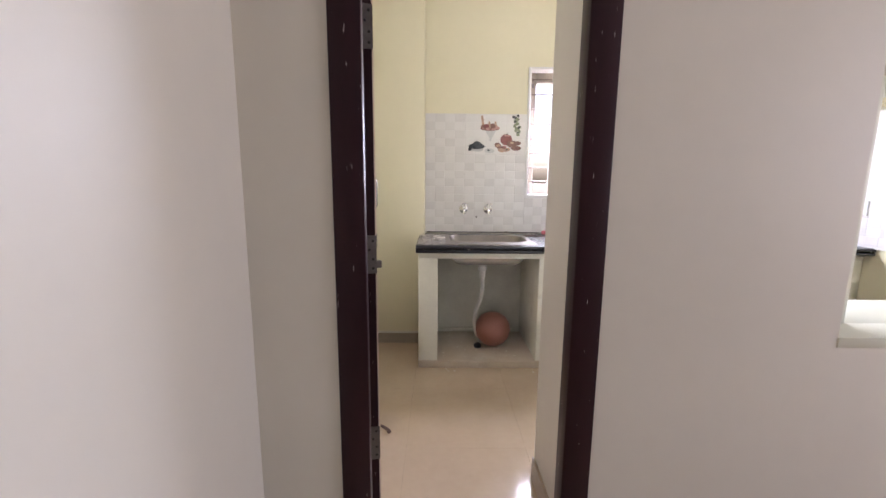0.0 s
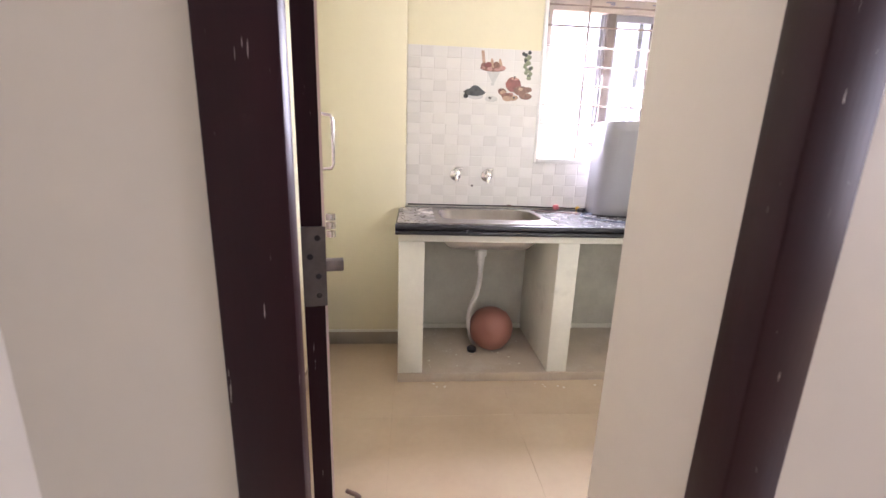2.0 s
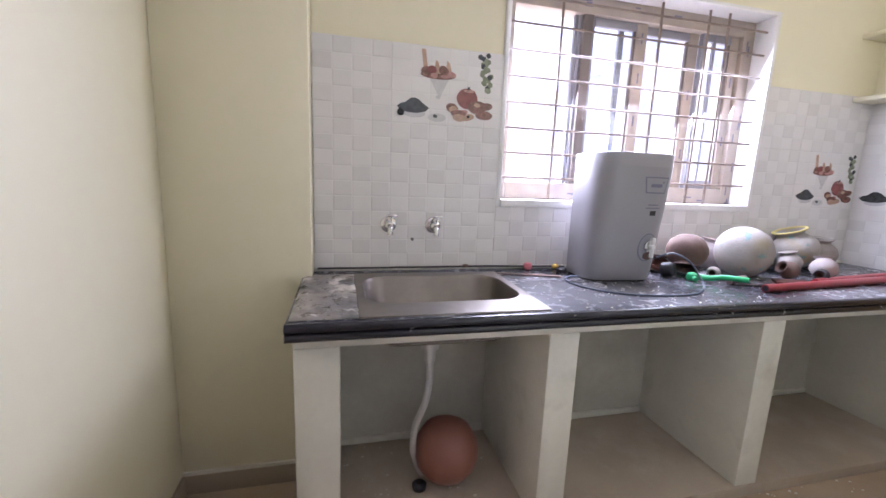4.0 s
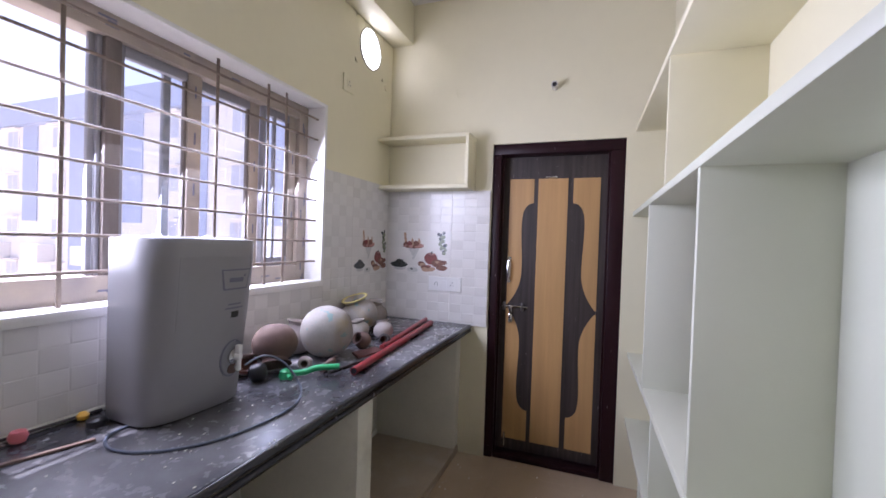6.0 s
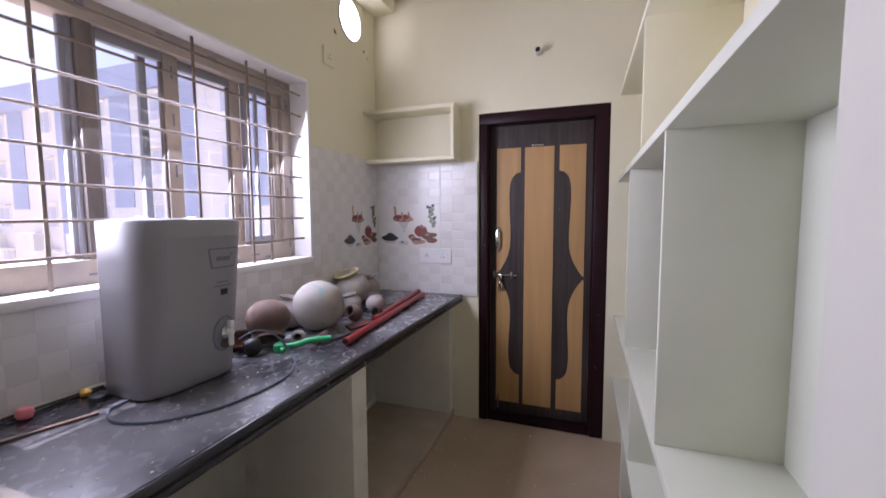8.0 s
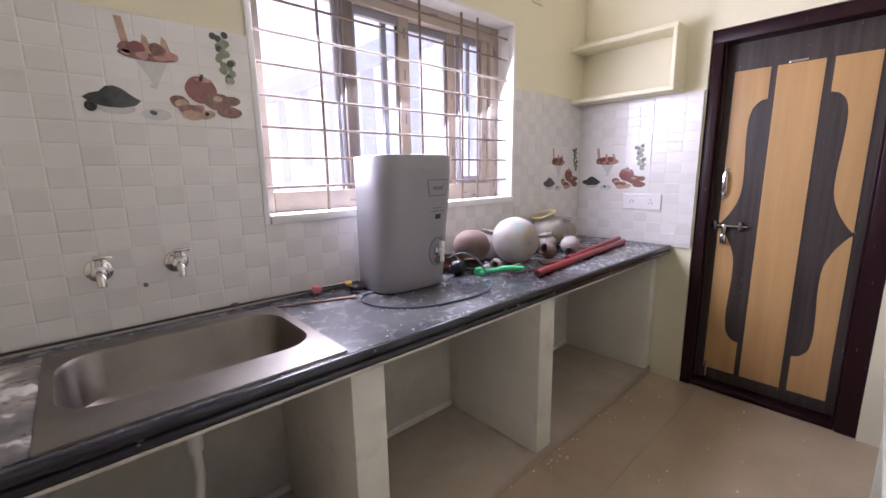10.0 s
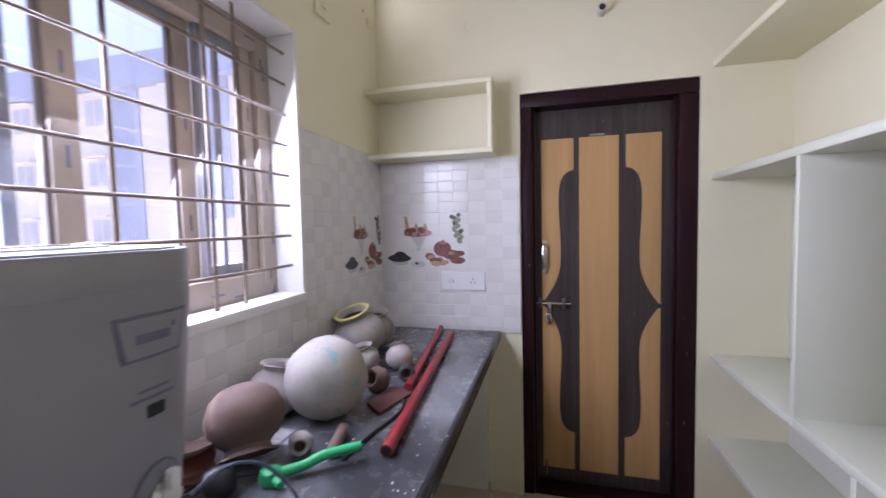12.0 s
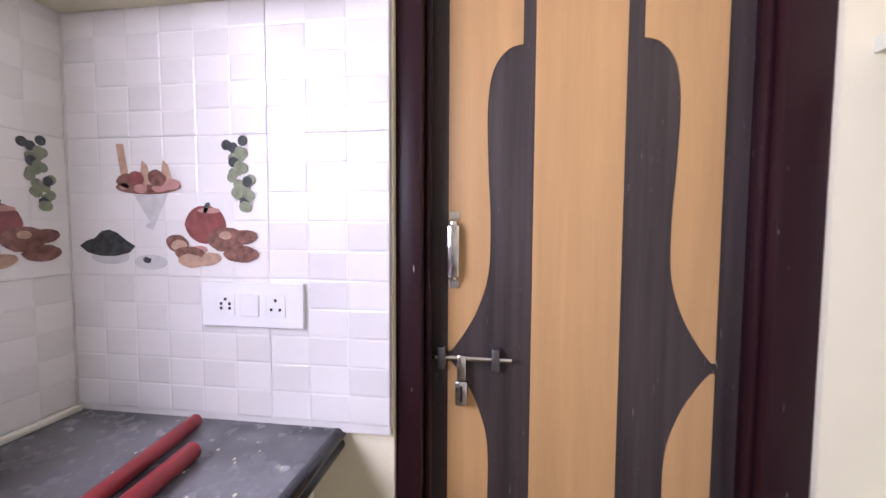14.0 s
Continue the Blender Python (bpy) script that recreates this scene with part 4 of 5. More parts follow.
def resting(m, r, squash=1.0):
    """Lifts a pose so that the pot's lowest point lies on the counter."""
    low = min((m @ Vector((a * r * math.cos(k * 0.3), a * r * math.sin(k * 0.3), b * r * squash))).z for a, b in JAR for k in range(21))
    return Matrix.Translation((0, 0, SLAB + 0.001 - low)) @ m


pot(resting(lying(2.13, 3.585, 1.0, 24, 0.128, 82), 0.122), 0.122, M_POT_PAINTED, "large whitewashed clay pot lying on its side, faint paint marks")
pot(resting(pose(2.00, 3.73, 0.95, 158, 24, 0), 0.092), 0.092, M_CLAY, "dusty brown clay pot lying upside down")
pot(resting(pose(2.20, 3.80, 0.92, 6, 8, 0), 0.085), 0.085, M_POT_PINK, "pale pinkish clay pot with dark open mouth")
pot(resting(pose(2.50, 3.80, 0.92, 170, 10, 0), 0.085), 0.085, M_POT_WHITE, "whitewashed clay pot turned upside down")
pot(resting(pose(2.80, 3.775, 0.92, -10, -16, 0), 0.112), 0.112, M_POT_PAINTED, "whitewashed clay pot with yellow rim and painted marks", rim=M_YELLOW_RIM)
pot(resting(pose(2.965, 3.80, 0.92, 4, -6, 0), 0.088), 0.088, M_POT_WHITE, "small cream clay pot beside the corner")
pot(resting(pose(2.605, 3.675, 0.92, -8, -8, 0), 0.058), 0.058, M_POT_WHITE, "small whitewashed clay pot leaning over")
pot(resting(pose(2.655, 3.55, 0.92, -16, 10, 0), 0.056), 0.056, M_POT_PINK, "small pinkish white clay pot leaning over")
pot(resting(lying(2.46, 3.545, 0.95, 165, 0.045, 65), 0.044), 0.044, M_CLAY, "small brown clay jar lying on its side")
pot(resting(lying(2.565, 3.498, 0.95, 200, 0.03, 80), 0.032), 0.032, M_WIRE, "small dark jar lying on its side")
pot(resting(lying(2.045, 3.60, 0.95, 210, 0.03, 85), 0.030), 0.030, M_POT_PINK, "small pale cup lying on its side")


def saucer(m, r, mat, label):
    bm = lathe(bmesh.new(), [(0, 0), (0.6 * r, 0), (0.95 * r, 0.18 * r), (r, 0.3 * r), (0.94 * r, 0.3 * r), (0.88 * r, 0.22 * r), (0.55 * r, 0.07 * r), (0, 0.07 * r)], m, 28)
    return single("clay_saucer", bm, mat, label, "saucer", "clay saucers on the counter")


saucer(pose(1.865, 3.775, SLAB + 0.012, 8, 10, 0), 0.062, M_TERRACOTTA, "terracotta saucer among the pots")
saucer(pose(1.872, 3.78, SLAB + 0.036, 14, -6, 0), 0.058, M_TERRACOTTA, "terracotta saucer stacked on another")
saucer(pose(1.868, 3.775, SLAB + 0.062, -10, 8, 0), 0.056, M_CLAY, "brown clay saucer stacked on others")
bm = bmesh.new()
slab(bm, [(2.26, 3.475), (2.42, 3.43), (2.46, 3.50), (2.32, 3.545)], lambda u, v, w: Vector((u, v, SLAB + 0.001 + w)), 0.010)
single("clay_tile", bm, M_BRICK, "flat broken dark red clay piece on the counter", "tile piece", smooth=0)
single("clay_pipe", tube(bmesh.new(), [(2.02, 3.50, SLAB + 0.016), (2.14, 3.53, SLAB + 0.017)], 0.0155, 14), M_CLAY, "short piece of brown clay pipe", "pipe")
single("red_pipe", tube(bmesh.new(), [(2.055, 3.368, SLAB + 0.0175), (3.155, 3.468, SLAB + 0.0175)], 0.0165, 18), M_RED_PIPE, "long red plastic pipe lying on the counter", "pipe", "red pipes")
single("red_pipe", tube(bmesh.new(), [(2.45, 3.452, SLAB + 0.0155), (3.266, 3.552, SLAB + 0.0155)], 0.0145, 18), M_RED_PIPE, "shorter red plastic pipe beside the long one", "pipe", "red pipes")
single("pipe_bore", tube(bmesh.new(), [(2.0535, 3.3679, SLAB + 0.0175), (2.0548, 3.36798, SLAB + 0.0175)], 0.0125, 14), M_BLACK, "dark open end of the red pipe", "pipe end")
bm = tube(bmesh.new(), smooth_line([(2.02, 3.47, SLAB + 0.008), (2.15, 3.45, SLAB + 0.006), (2.3, 3.42, SLAB + 0.0055), (2.42, 3.455, SLAB + 0.0055), (2.55, 3.44, SLAB + 0.0055)], 6), 0.005, 8)
single("cable", bm, M_WIRE, "dark cable lying among the pots", "cable")
plug = thing("adapter", (1.83, 3.665, SLAB), "black round plug with a short lead", "adapter")
part("body", lathe(bmesh.new(), [(0, -0.03), (0.026, -0.03), (0.035, -0.02), (0.035, 0.012), (0.026, 0.026), (0.014, 0.03), (0, 0.03)], pose(1.835, 3.655, SLAB + 0.036, 75, 0, 30), 22), M_BLACK, plug)
part("lead", tube(bmesh.new(), smooth_line([(1.86, 3.66, SLAB + 0.03), (1.90, 3.63, SLAB + 0.02), (1.94, 3.60, SLAB + 0.01)], 5), 0.005, 8), M_WIRE, plug)
spray = thing("spray_handle", (1.95, 3.53, SLAB), "bright green plastic tap handle on the counter", "plastic handle")
part("head", lathe(bmesh.new(), [(0, 0), (0.022, 0), (0.026, 0.012), (0.022, 0.03), (0.012, 0.036), (0, 0.036)], pose(1.905, 3.585, SLAB + 0.001), 18), M_GREEN, spray)
part("grip", tube(bmesh.new(), smooth_line([(1.91, 3.58, SLAB + 0.018), (1.95, 3.53, SLAB + 0.022), (1.98, 3.495, SLAB + 0.034), (2.035, 3.425, SLAB + 0.036)], 5), [0.013 - 0.0001 * k for k in range(16)], 10), M_GREEN, spray)
part("nozzle", tube(bmesh.new(), [(1.905, 3.585, SLAB + 0.02), (1.885, 3.545, SLAB + 0.014)], 0.009, 10), M_GREEN, spray)
single("float_ball", lathe(bmesh.new(), [(0, 0), (0.016, 0.004), (0.021, 0.018), (0.016, 0.032), (0, 0.036)], pose(1.215, 3.845, SLAB + 0.001), 16), M_PINK, "small pink plastic cap by the tiles", "cap")
single("float_ball", lathe(bmesh.new(), [(0, 0), (0.013, 0.003), (0.016, 0.014), (0.008, 0.024), (0, 0.026)], pose(1.365, 3.855, SLAB + 0.001), 14), M_ORANGE, "small yellow plastic cap by the tiles", "cap")
single("dark_fitting", lathe(bmesh.new(), [(0, 0), (0.024, 0), (0.024, 0.016), (0.015, 0.022), (0, 0.022)], pose(1.36, 3.785, SLAB + 0.001), 14), M_BLACK, "small dark fitting beside the purifier", "fitting")
single("wood_strip", boxes((1.02, 3.725, SLAB + 0.001, 1.31, 3.738, SLAB + 0.008), bevel=0.002), M_CLAY, "thin brown strip lying on the counter", "strip").rotation_euler[2] = radians(-18)
single("cable", tube(bmesh.new(), smooth_line([(0.26, 3.868, SLAB + 0.016), (0.6, 3.866, SLAB + 0.016), (0.95, 3.868, SLAB + 0.016), (1.2, 3.872, SLAB + 0.012), (1.42, 3.865, SLAB + 0.01)], 6), 0.0042, 8), M_WIRE, "dark cable along the back of the counter", "cable")
single("cable_clip", boxes((0.90, 3.858, SLAB + 0.012, 0.925, 3.876, SLAB + 0.026), bevel=0.004), M_CLAY, "brown lump on the cable", "fitting")
rng = random.Random(5)
crumbs = bmesh.new()
for k in range(170):
    x, y, s = rng.uniform(1.05, 3.25), 3.26 + 0.35 * rng.random() ** 1.6, rng.uniform(0.001, 0.0035)
    bmesh.ops.create_icosphere(crumbs, subdivisions=1, radius=s, matrix=Matrix.Translation((x, y, SLAB + s * 0.4)) @ Matrix.Diagonal((1.6, 1, 0.5, 1)))
single("plaster_crumbs", crumbs, M_PLASTER, "white plaster crumbs scattered on the counter", "crumbs", kind="stuff")
crumbs = bmesh.new()
for k in range(120):
    bay = rng.choice(((0.36, 1.05, 3.32, 3.88, 0.052), (0.2, 3.2, 3.22, 3.30, 0), (1.95, 2.2, 3.22, 3.32, 0), (2.3, 3.3, 2.4, 3.3, 0)))
    x, y, s = rng.uniform(bay[0], bay[1]), rng.uniform(bay[2], bay[3]), rng.uniform(0.001, 0.006)
    bmesh.ops.create_icosphere(crumbs, subdivisions=1, radius=s, matrix=Matrix.Translation((x, y, bay[4] + s * 0.3)) @ Matrix.Diagonal((1.5, 1, 0.5, 1)))
single("plaster_crumbs", crumbs, M_PLASTER, "white plaster crumbs scattered on the floor", "crumbs", kind="stuff")

# ---- fittings on walls and ceiling ----


def socket_plate(origin, u, n, w, h, label, layout, mat=M_WHITE_PLASTIC):
    """A switch plate: origin is its lower left corner on the wall, u runs right, n outwards."""
    u, n, o = Vector(u), Vector(n), Vector(origin)
    t = thing("switch_plate", o, label, "socket")
    to = lambda a, b, c: o + u * a + Vector((0, 0, b)) + n * c

    def panel(name, a0, a1, b0, b1, c0, c1, m, parent):
        bm = slab(bmesh.new(), [(a0, b0), (a1, b0), (a1, b1), (a0, b1)], lambda a, b, c: to(a, b, c0 + c), c1 - c0)
        bmesh.ops.bevel(bm, geom=bm.edges[:], offset=0.0012, segments=1, affect="EDGES")
        return part(name, bm, m, parent)

    panel("plate", 0, w, 0, h, 0, 0.010, mat, t)
    for kind, a in layout:
        mod = panel("switch" if kind == "s" else "socket", a - 0.022, a + 0.022, h / 2 - 0.024, h / 2 + 0.024, 0.010, 0.0135 if kind == "s" else 0.0115, mat, t)
        if kind != "s":
            for da, db in ((0, 0.012), (-0.010, -0.008), (0.010, -0.008)) + (((-0.010, 0.002), (0.010, 0.002)) if kind == "5" else ()):
                panel("pin_hole", a + da - 0.0028, a + da + 0.0028, h / 2 + db - 0.0032, h / 2 + db + 0.0032, 0.0115, 0.0120, M_BLACK, mod)
    return t


socket_plate((TILE_E, 3.551, 1.120), (0, -1, 0), (-1, 0, 0), 0.238, 0.097, "white modular switch plate with two sockets on the tiles", (("5", 0.058), ("s", 0.115), ("3", 0.176)))
socket_plate((3.185, BACK_Y + 0.006, 1.235), (-1, 0, 0), (0, 1, 0), 0.19, 0.085, "white modular switch plate inside the shelf niche", (("5", 0.05), ("s", 0.10), ("3", 0.15)))
socket_plate((2.70, NORTH, 2.36), (1, 0, 0), (0, -1, 0), 0.11, 0.10, "cream switch box high on the window wall", (("3", 0.055),), M_YELLOW)
rose = thing("wall_rose", (1.741, NORTH, 2.65), "round cream cable cover on the window wall", "cable cover")
part("disc", lathe(bmesh.new(), [(0, 0), (0.062, 0), (0.062, 0.008), (0.045, 0.016), (0.03, 0.018), (0, 0.02)], pose(1.741, NORTH, 2.65, 90, 0, 0), 28), M_YELLOW, rose)
part("hole", lathe(bmesh.new(), [(0, 0), (0.006, 0), (0.006, 0.001), (0, 0.001)], pose(1.749, NORTH - 0.0195, 2.652, 90, 0, 0), 10), M_BLACK, rose)
single("cable_cover", lathe(bmesh.new(), [(0, 0), (0.028, 0), (0.028, 0.006), (0, 0.009)], pose(3.24, NORTH, 2.56, 90, 0, 0), 18), M_YELLOW, "small round cream cover on the wall", "cable cover")
single("wall_hook", tube(bmesh.new(), [(EAST - 0.012, 3.383 + 0.018 * math.sin(a), 2.505 - 0.03 * math.cos(a)) for a in [k * 0.28 for k in range(10)]], 0.003, 6), M_YELLOW, "thin painted hook on the wall above the box", "hook")
stub = thing("pipe_stub", (EAST, 2.729, 2.48), "grey pipe end sticking out above the door", "pipe")
part("pipe", lathe(bmesh.new(), [(0.018, 0), (0.02, 0), (0.02, 0.06), (0.015, 0.06), (0.015, 0.004), (0, 0.004)], pose(EAST, 2.729, 2.481, 0, -90, 0), 18), M_PVC, stub)
part("bore", lathe(bmesh.new(), [(0, 0), (0.0148, 0), (0.0148, 0.003), (0, 0.003)], pose(EAST - 0.054, 2.729, 2.481, 0, -90, 0), 16), M_BLACK, stub)
HX, HY = 2.593, 2.847
fan = thing("fan_point", (HX, HY, CEILING), "raw ceiling hole with bundled hanging wires", "ceiling wires")
bm = bmesh.new()
slab(bm, ellipse(HX, HY, 0.065, 0.055, lump=0.35, n=18), lambda u, v, w: Vector((u, v, CEILING + 0.001 - w)), 0.012)
part("hole", bm, M_HOLE, fan, "rough dark hole in the ceiling", smooth=0)
part("lead", tube(bmesh.new(), [(HX, HY, CEILING), (HX + 0.002, HY, CEILING - 0.2)], 0.0042, 6), M_WIRE, fan)
part("knot", lathe(bmesh.new(), [(0, 0), (0.009, 0.004), (0.009, 0.02), (0, 0.024)], pose(HX, HY, CEILING - 0.212), 8), M_WIRE, fan)
for k in range(5):
    a, w = k * 1.25, 0.03 + 0.009 * (k % 3)
    pts = [(HX + w * math.sin(t) * math.cos(a), HY + w * math.sin(t) * math.sin(a), CEILING - 0.2 - (0.17 + 0.02 * k) * (1 - math.cos(t)) / 2) for t in [2 * math.pi * q / 18 for q in range(19)]]
    part("wire_loop", tube(bmesh.new(), pts, 0.0028, 6), M_WIRE, fan)
for s in (-1, 1):
    part("wire_end", tube(bmesh.new(), smooth_line([(HX, HY, CEILING - 0.33), (HX - s * 0.006, HY + s * 0.006, CEILING - 0.41), (HX, HY - s * 0.035, CEILING - 0.49)], 5), 0.003, 6), M_WIRE, fan)
single("door_stopper", tube(bmesh.new(), [(0.058, 2.52, 0.046), (0.09, 2.526, 0.022), (0.10, 2.53, 0.002)], [0.007, 0.008, 0.012], 10), M_CLAY, "brown door stop at the foot of the open leaf", "door stop")

# ---- printed pictures on the tiles ----


def picture(parent, to, w, h):
    """Fruit pictures on one tile; to(u, v, lift) gives the place, u and v from 0 to 1."""
    place = lambda layer: (lambda u, v, q: to(u * w, v * h, 0.0052 + 0.0005 * layer + q))
    asp = w / h

    def put(name, outline, mat, layer, label=""):
        part(name, slab(bmesh.new(), outline, place(layer), 0.0004), mat, parent, label, smooth=0)

    rng = random.Random(21)
    ov = lambda cu, cv, ru, rv, turn=0.0, lump=0.0, n=20: ellipse(cu, cv, ru, rv, turn, n, lump, rng=rng)
    put("printed_dish", ov(0.21, 0.135, 0.10, 0.055), M_ACC_GREY, 0)
    put("printed_dark_fruit", [(0.05, 0.215), (0.09, 0.255), (0.13, 0.27), (0.17, 0.325), (0.21, 0.335), (0.25, 0.315), (0.30, 0.255), (0.345, 0.215), (0.31, 0.165), (0.24, 0.14), (0.16, 0.14), (0.09, 0.165)], M_ACC_DARK, 1, "printed dish of dark berries")
    put("printed_glass", ov(0.42, 0.10, 0.085, 0.055), M_ACC_GREY, 0)
    put("printed_leaf", ov(0.405, 0.115, 0.02, 0.022, 0.5, 0.5, 9), M_ACC_DARK, 1)
    put("printed_stand", [(0.34, 0.60), (0.52, 0.60), (0.455, 0.40), (0.435, 0.33), (0.42, 0.40)], M_ACC_GREY, 0)
    put("printed_leaf", ov(0.425, 0.365, 0.022, 0.022, 0.4), M_ACC_GREY, 1)
    put("printed_stick", [(0.262, 0.955), (0.30, 0.955), (0.325, 0.70), (0.285, 0.70)], M_ACC_TAN, 1)
    put("printed_plate", ov(0.42, 0.645, 0.165, 0.055, 0.0), M_ACC_BROWN, 2, "printed plate of cut fruit")
    for k, (u, v, ru, rv, m) in enumerate(((0.31, 0.69, 0.05, 0.05, M_ACC_BROWN), (0.36, 0.71, 0.045, 0.05, M_ACC_RED), (0.47, 0.705, 0.045, 0.06, M_ACC_BROWN), (0.385, 0.635, 0.035, 0.035, M_ACC_PINK), (0.49, 0.64, 0.05, 0.035, M_ACC_PINK), (0.545, 0.66, 0.04, 0.04, M_ACC_PINK), (0.30, 0.65, 0.025, 0.025, M_ACC_PINK))):
        put("printed_fruit", ov(u, v, ru, rv, 0.2, 0.2, 14), m, 3 + k % 3)
    for u in (0.40, 0.505):
        put("printed_slice", [(u - 0.025, 0.66), (u + 0.045, 0.66), (u + 0.02, 0.80), (u - 0.005, 0.835)], M_ACC_TAN, 3)
    put("printed_apple", ov(0.70, 0.375, 0.10, 0.135, 0.0, 0.04), M_ACC_RED, 2, "printed red apple")
    put("printed_stem", [(0.69, 0.46), (0.71, 0.46), (0.725, 0.53), (0.705, 0.53)], M_ACC_DARK, 3)
    put("printed_apple_top", ov(0.72, 0.475, 0.055, 0.02), M_ACC_PINK, 3)
    for k, (u, v, ru, rv, m) in enumerate(((0.80, 0.27, 0.09, 0.085, M_ACC_BROWN), (0.885, 0.29, 0.07, 0.05, M_ACC_BROWN), (0.87, 0.17, 0.085, 0.06, M_ACC_BROWN), (0.80, 0.30, 0.03, 0.03, M_ACC_TAN), (0.56, 0.24, 0.055, 0.065, M_ACC_BROWN), (0.57, 0.225, 0.04, 0.04, M_ACC_TAN), (0.62, 0.17, 0.075, 0.05, M_ACC_BROWN), (0.63, 0.115, 0.065, 0.05, M_ACC_TAN), (0.71, 0.13, 0.065, 0.045, M_ACC_TAN), (0.66, 0.19, 0.05, 0.035, M_ACC_PINK))):
        put("printed_nut", ov(u, v, ru, rv, 0.4 - 0.2 * (k % 4), 0.1, 16), m, 3 + k % 4, "")
    for k in range(24):
        v = 0.95 - 0.46 * k / 23
        spread = 0.075 * (1 - 0.55 * k / 23) * (1 if k not in (9, 10) else 0.5)
        put("printed_grape", ov(0.88 + rng.uniform(-spread, spread), v + rng.uniform(-0.01, 0.01), 0.024, 0.024 * asp, 0, 0, 10), M_ACC_GREEN if k > 2 and k % 7 else M_ACC_DARK, 1 + k % 5)


picture(wall_north, lambda u, v, q: Vector((0.562 + u, TILE_N + 0.0055 - q, 1.538 + v)), 0.47, 0.317)
picture(wall_north, lambda u, v, q: Vector((2.83 + u, TILE_N + 0.0055 - q, 1.226 + v)), 0.472, 0.312)
picture(wall_east, lambda u, v, q: Vector((TILE_E + 0.0055 - q, 3.893 - u, 1.226 + v)), 0.498, 0.312)

# ---- the block across the yard ----
bx = 16.5
block = thing("apartment_building", (bx, 36, -6.5), "cream apartment block with blue-grey panels across the yard", "building")
part("wall", boxes((bx, 0, -6.5, bx + 12, 62, 9.0)), M_FACADE, block)
part("roof_band", boxes((bx - 0.5, -0.4, 8.2, bx + 12.4, 62.4, 9.6)), M_FACADE_BLUE, block, "blue-grey roof parapet")
for k in range(12):
    y = 3.5 + 5.0 * k
    part("blue_panel", boxes((bx - 0.06, y - 1.9, -1.0 + 3.0 * (k % 2), bx, y - 0.3, 8.2)), M_FACADE_BLUE, block)
    part("balcony", boxes((bx - 0.9, y + 1.1, -0.6, bx, y + 2.9, 0.5)), M_FACADE, block)
    for s in range(5):
        z = -5.0 + 2.9 * s
        w = part("window", boxes((bx - 0.05, y + 0.2, z, bx + 0.001, y + 1.5, z + 1.4), (bx - 0.35, y + 0.1, z + 1.45, bx, y + 1.6, z + 1.55)), M_FACADE, block)
        for q in (0, 1):
            part("pane", boxes((bx - 0.06, y + 0.28 + 0.6 * q, z + 0.08, bx - 0.05, y + 0.82 + 0.6 * q, z + 1.32)), M_FACADE_WIN, w)

# ---- tiles, last: wall tiles with embossed squares, floor tiles ----
TZ = [0.914, 1.226, 1.538, 1.855]


def tile_mesh(name, w, h, cols, rows, seed, mat, plain=False):
    """A glazed tile w by h in the u, v plane, its face towards +w, with slightly pillowed squares."""
    rng = random.Random(seed)
    bm = bmesh.new()
    g = 0.0006
    verts = lambda *ps: [bm.verts.new(p) for p in ps]
    q = verts((g, g, 0), (w - g, g, 0), (w - g, h - g, 0), (g, h - g, 0))
    p = verts((g, g, 0.004), (w - g, g, 0.004), (w - g, h - g, 0.004), (g, h - g, 0.004))
    for i in range(4):
        bm.faces.new((q[i], q[(i + 1) % 4], p[(i + 1) % 4], p[i]))
    bm.faces.new(p)
    cw, ch = (w - 2 * g) / cols, (h - 2 * g) / rows
    for i in range(cols):
        for j in range(rows):
            u0, v0 = g + i * cw, g + j * ch
            z = 0.0050 if plain else 0.0047 + 0.0005 * ((i + j) % 2)
            t = 0.0 if plain else rng.uniform(-0.0003, 0.0003)
            s = 0.0 if plain else rng.uniform(-0.0003, 0.0003)
            b = min(0.004, cw / 4, ch / 4)
            o = verts((u0, v0, 0.0042), (u0 + cw, v0, 0.0042), (u0 + cw, v0 + ch, 0.0042), (u0, v0 + ch, 0.0042))
            n = verts((u0 + b, v0 + b, z + t + s), (u0 + cw - b, v0 + b, z - t + s), (u0 + cw - b, v0 + ch - b, z - t - s), (u0 + b, v0 + ch - b, z + t - s))
            faces = [bm.faces.new(n)] + [bm.faces.new((o[k], o[(k + 1) % 4], n[(k + 1) % 4], n[k])) for k in range(4)]
            for f in faces:
                f.material_index = 0 if plain else (i + j) % 2
    me = finish(name, bm, mat, 0)
    me.materials.append(M_TILE_DARK)
    return me


MESHES = {}


def lay_tile(parent, m, w, h, plain=False):
    key = (round(w, 3), round(h, 3), plain, random.randrange(4))
    if key not in MESHES:
        MESHES[key] = tile_mesh("tile", w, h, max(1, round(w / 0.0785)), max(1, round(h / 0.0625)), hash(key[:2]) % 97 + key[3], M_TILE_PLAIN if plain else M_TILE, plain)
    ob = new("tile", MESHES[key])
    ob.parent = parent
    ob.matrix_basis = PLACE[parent].inverted() @ m
    return ob


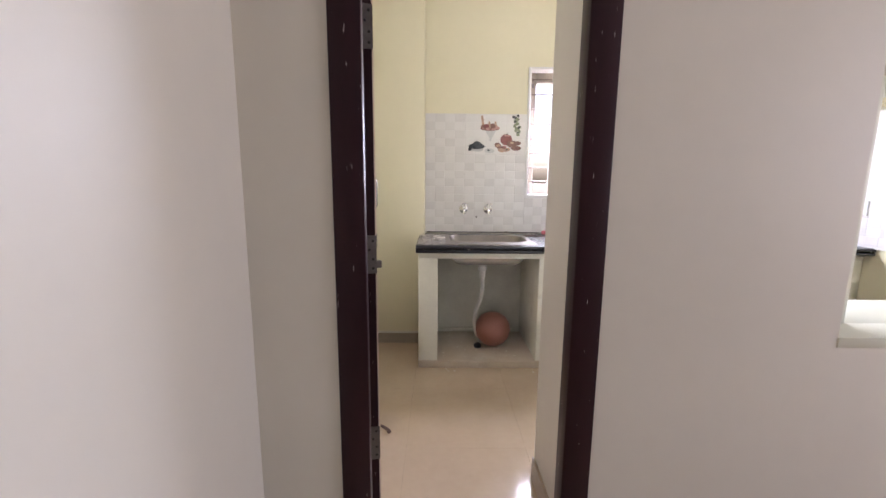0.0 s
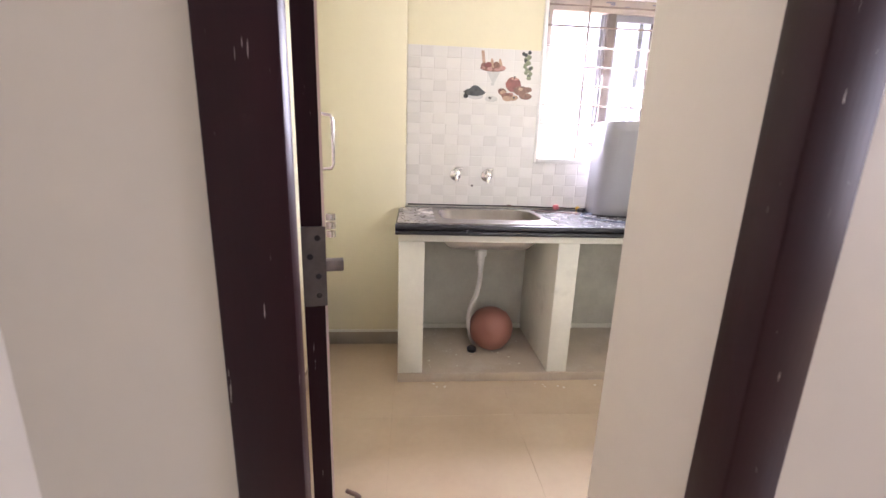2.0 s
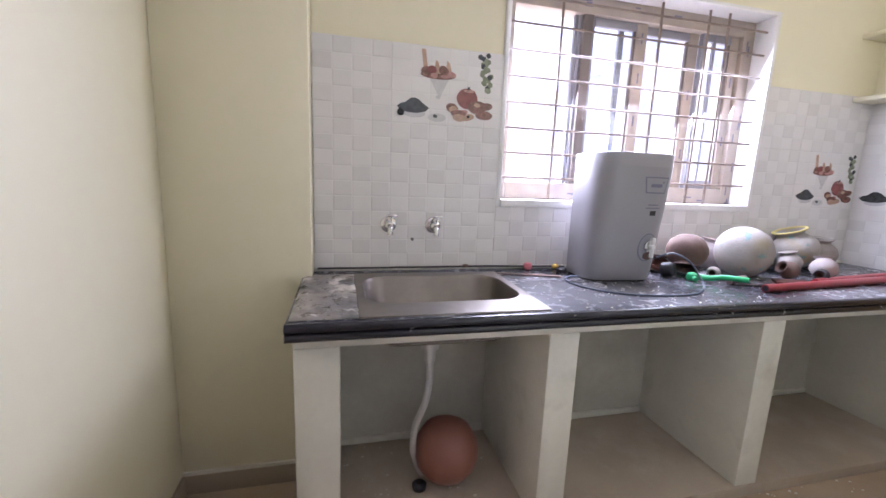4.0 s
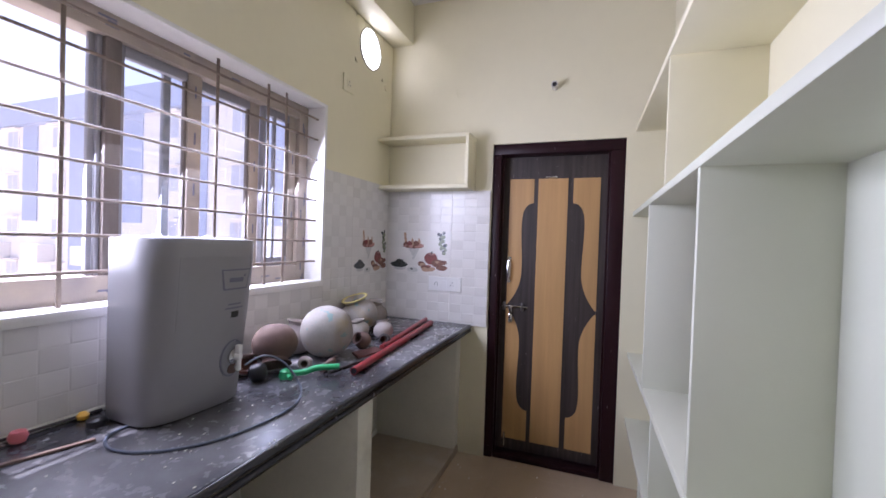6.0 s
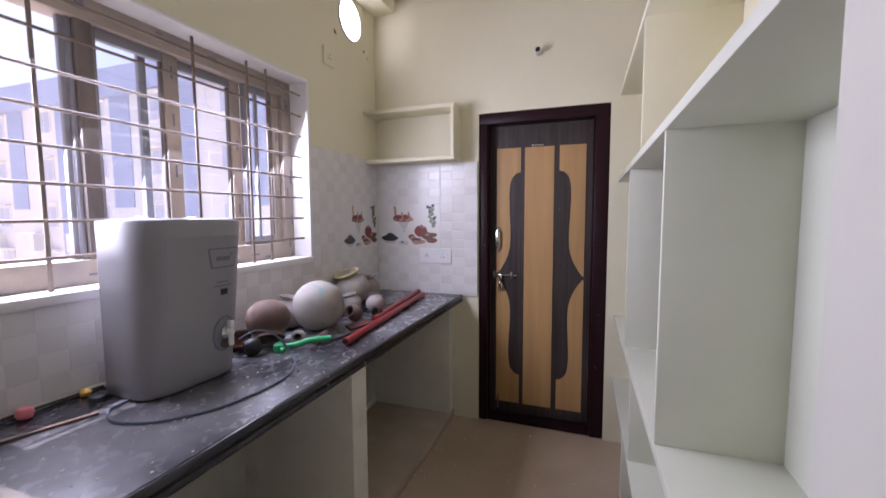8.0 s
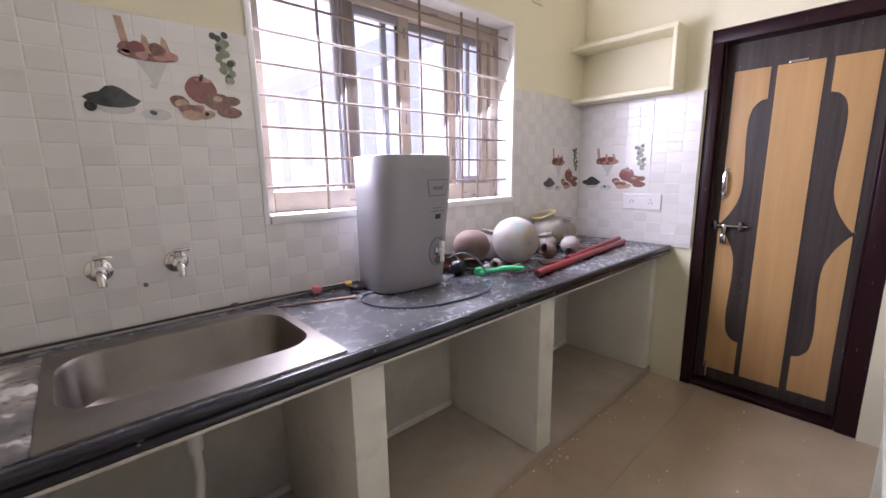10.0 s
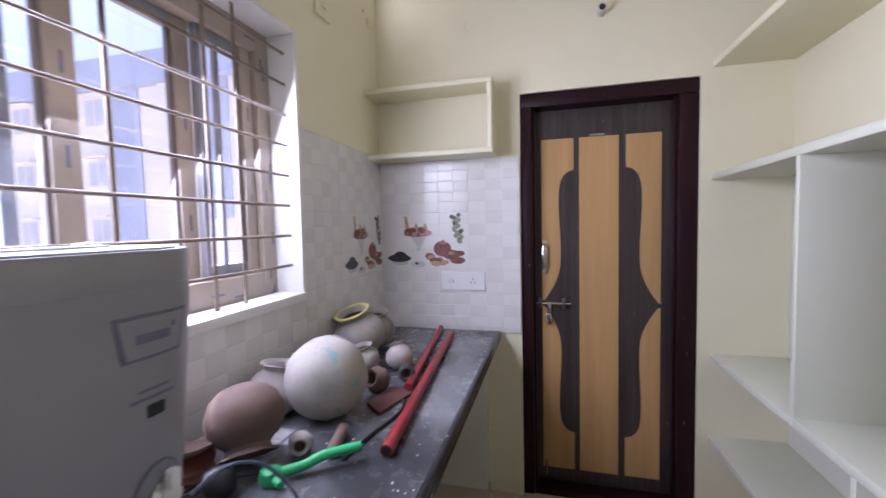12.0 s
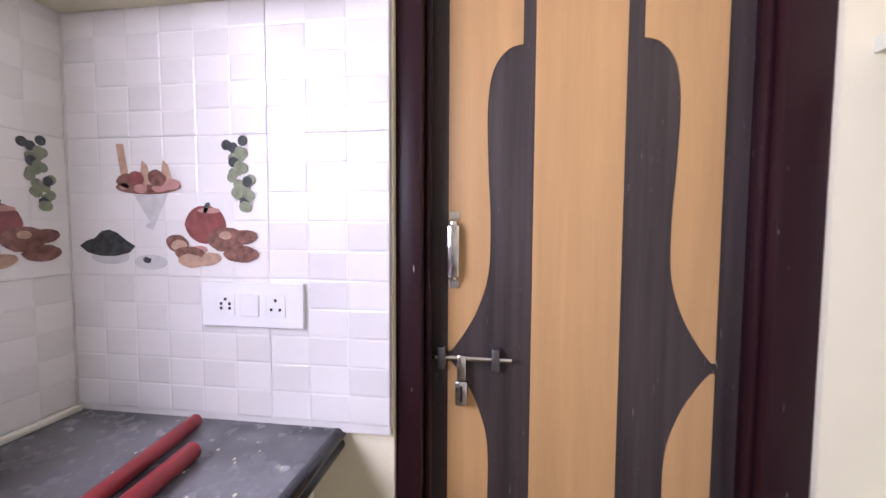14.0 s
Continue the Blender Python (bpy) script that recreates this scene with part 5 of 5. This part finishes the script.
north_m = lambda x, z: Matrix(((1, 0, 0, x), (0, 0, -1, TILE_N + 0.0055), (0, 1, 0, z), (0, 0, 0, 1)))
east_m = lambda y, z: Matrix(((0, 0, -1, TILE_E + 0.0055), (-1, 0, 0, y), (0, 1, 0, z), (0, 0, 0, 1)))
single("trim", boxes((0.246, TILE_N + 0.0045, 0.90, WX0 - 0.022, NORTH, 1.853), (WX0 - 0.022, TILE_N + 0.0045, 0.90, WX1 + 0.022, NORTH, WZ0 - 0.02), (WX1 + 0.022, TILE_N + 0.0045, 0.90, TILE_E, NORTH, 1.853)), M_JOINT, "pale grout bed of the wall tiles", "wall tiling", kind="structure")
single("trim", boxes((TILE_E + 0.0045, 3.126, 0.893, EAST, NORTH - 0.01, 1.82)), M_JOINT, "pale grout bed of the wall tiles", "wall tiling", kind="structure")
single("trim", boxes((TILE_E - 0.001, TILE_N - 0.001, 0.914, TILE_E + 0.006, TILE_N + 0.006, 1.82)), M_JOINT, "white joint in the tiled corner", "wall tiling", kind="structure")
COLS = [0.246, 0.562, 1.053, 1.50, 1.97, 2.44, 2.83, 3.302]
for a, b in zip(COLS, COLS[1:]):
    for r, (z0, z1) in enumerate(zip(TZ, TZ[1:])):
        pieces = [(a, b, z0, z1)]
        L0, L1, LZ = WX0 - 0.022, WX1 + 0.022, WZ0 - 0.02
        if z1 > LZ and b > L0 and a < L1:
            pieces = []
            if a < L0:
                pieces.append((a, L0, z0, z1))
            if b > L1:
                pieces.append((L1, b, z0, z1))
            if z0 < LZ:
                pieces.append((max(a, L0), min(b, L1), z0, LZ))
        for x0, x1, y0, y1 in pieces:
            if x1 - x0 > 0.02 and y1 - y0 > 0.02:
                motif_here = (r == 2 and abs(a - 0.562) < 0.01) or (r == 1 and a > 2.8)
                lay_tile(wall_north, north_m(x0, y0), x1 - x0, y1 - y0, motif_here)
for a, b in ((3.893, 3.395), (3.395, 3.126)):
    for r, (z0, z1) in enumerate(zip(TZ, TZ[1:])):
        lay_tile(wall_east, east_m(a, z0), a - b, min(z1, 1.82) - z0, r == 1 and a > 3.5)

# floor tiles
fm = {}
FT = 0.60
y = -3.0
while y < 3.9:
    x = -0.4
    while x < 4.0:
        w, d = min(FT, 4.0 - x), min(FT, 3.9 - y)
        key = (round(w, 3), round(d, 3))
        if key not in fm:
            fm[key] = finish("floor_tile", boxes((0.0003, 0.0003, -0.006, w - 0.0003, d - 0.0003, 0.0)), M_FLOOR)
        ob = new("floor_tile", fm[key])
        ob.parent = floor
        ob.matrix_basis = PLACE[floor].inverted() @ Matrix.Translation((x, y, 0))
        x += FT
    y += FT
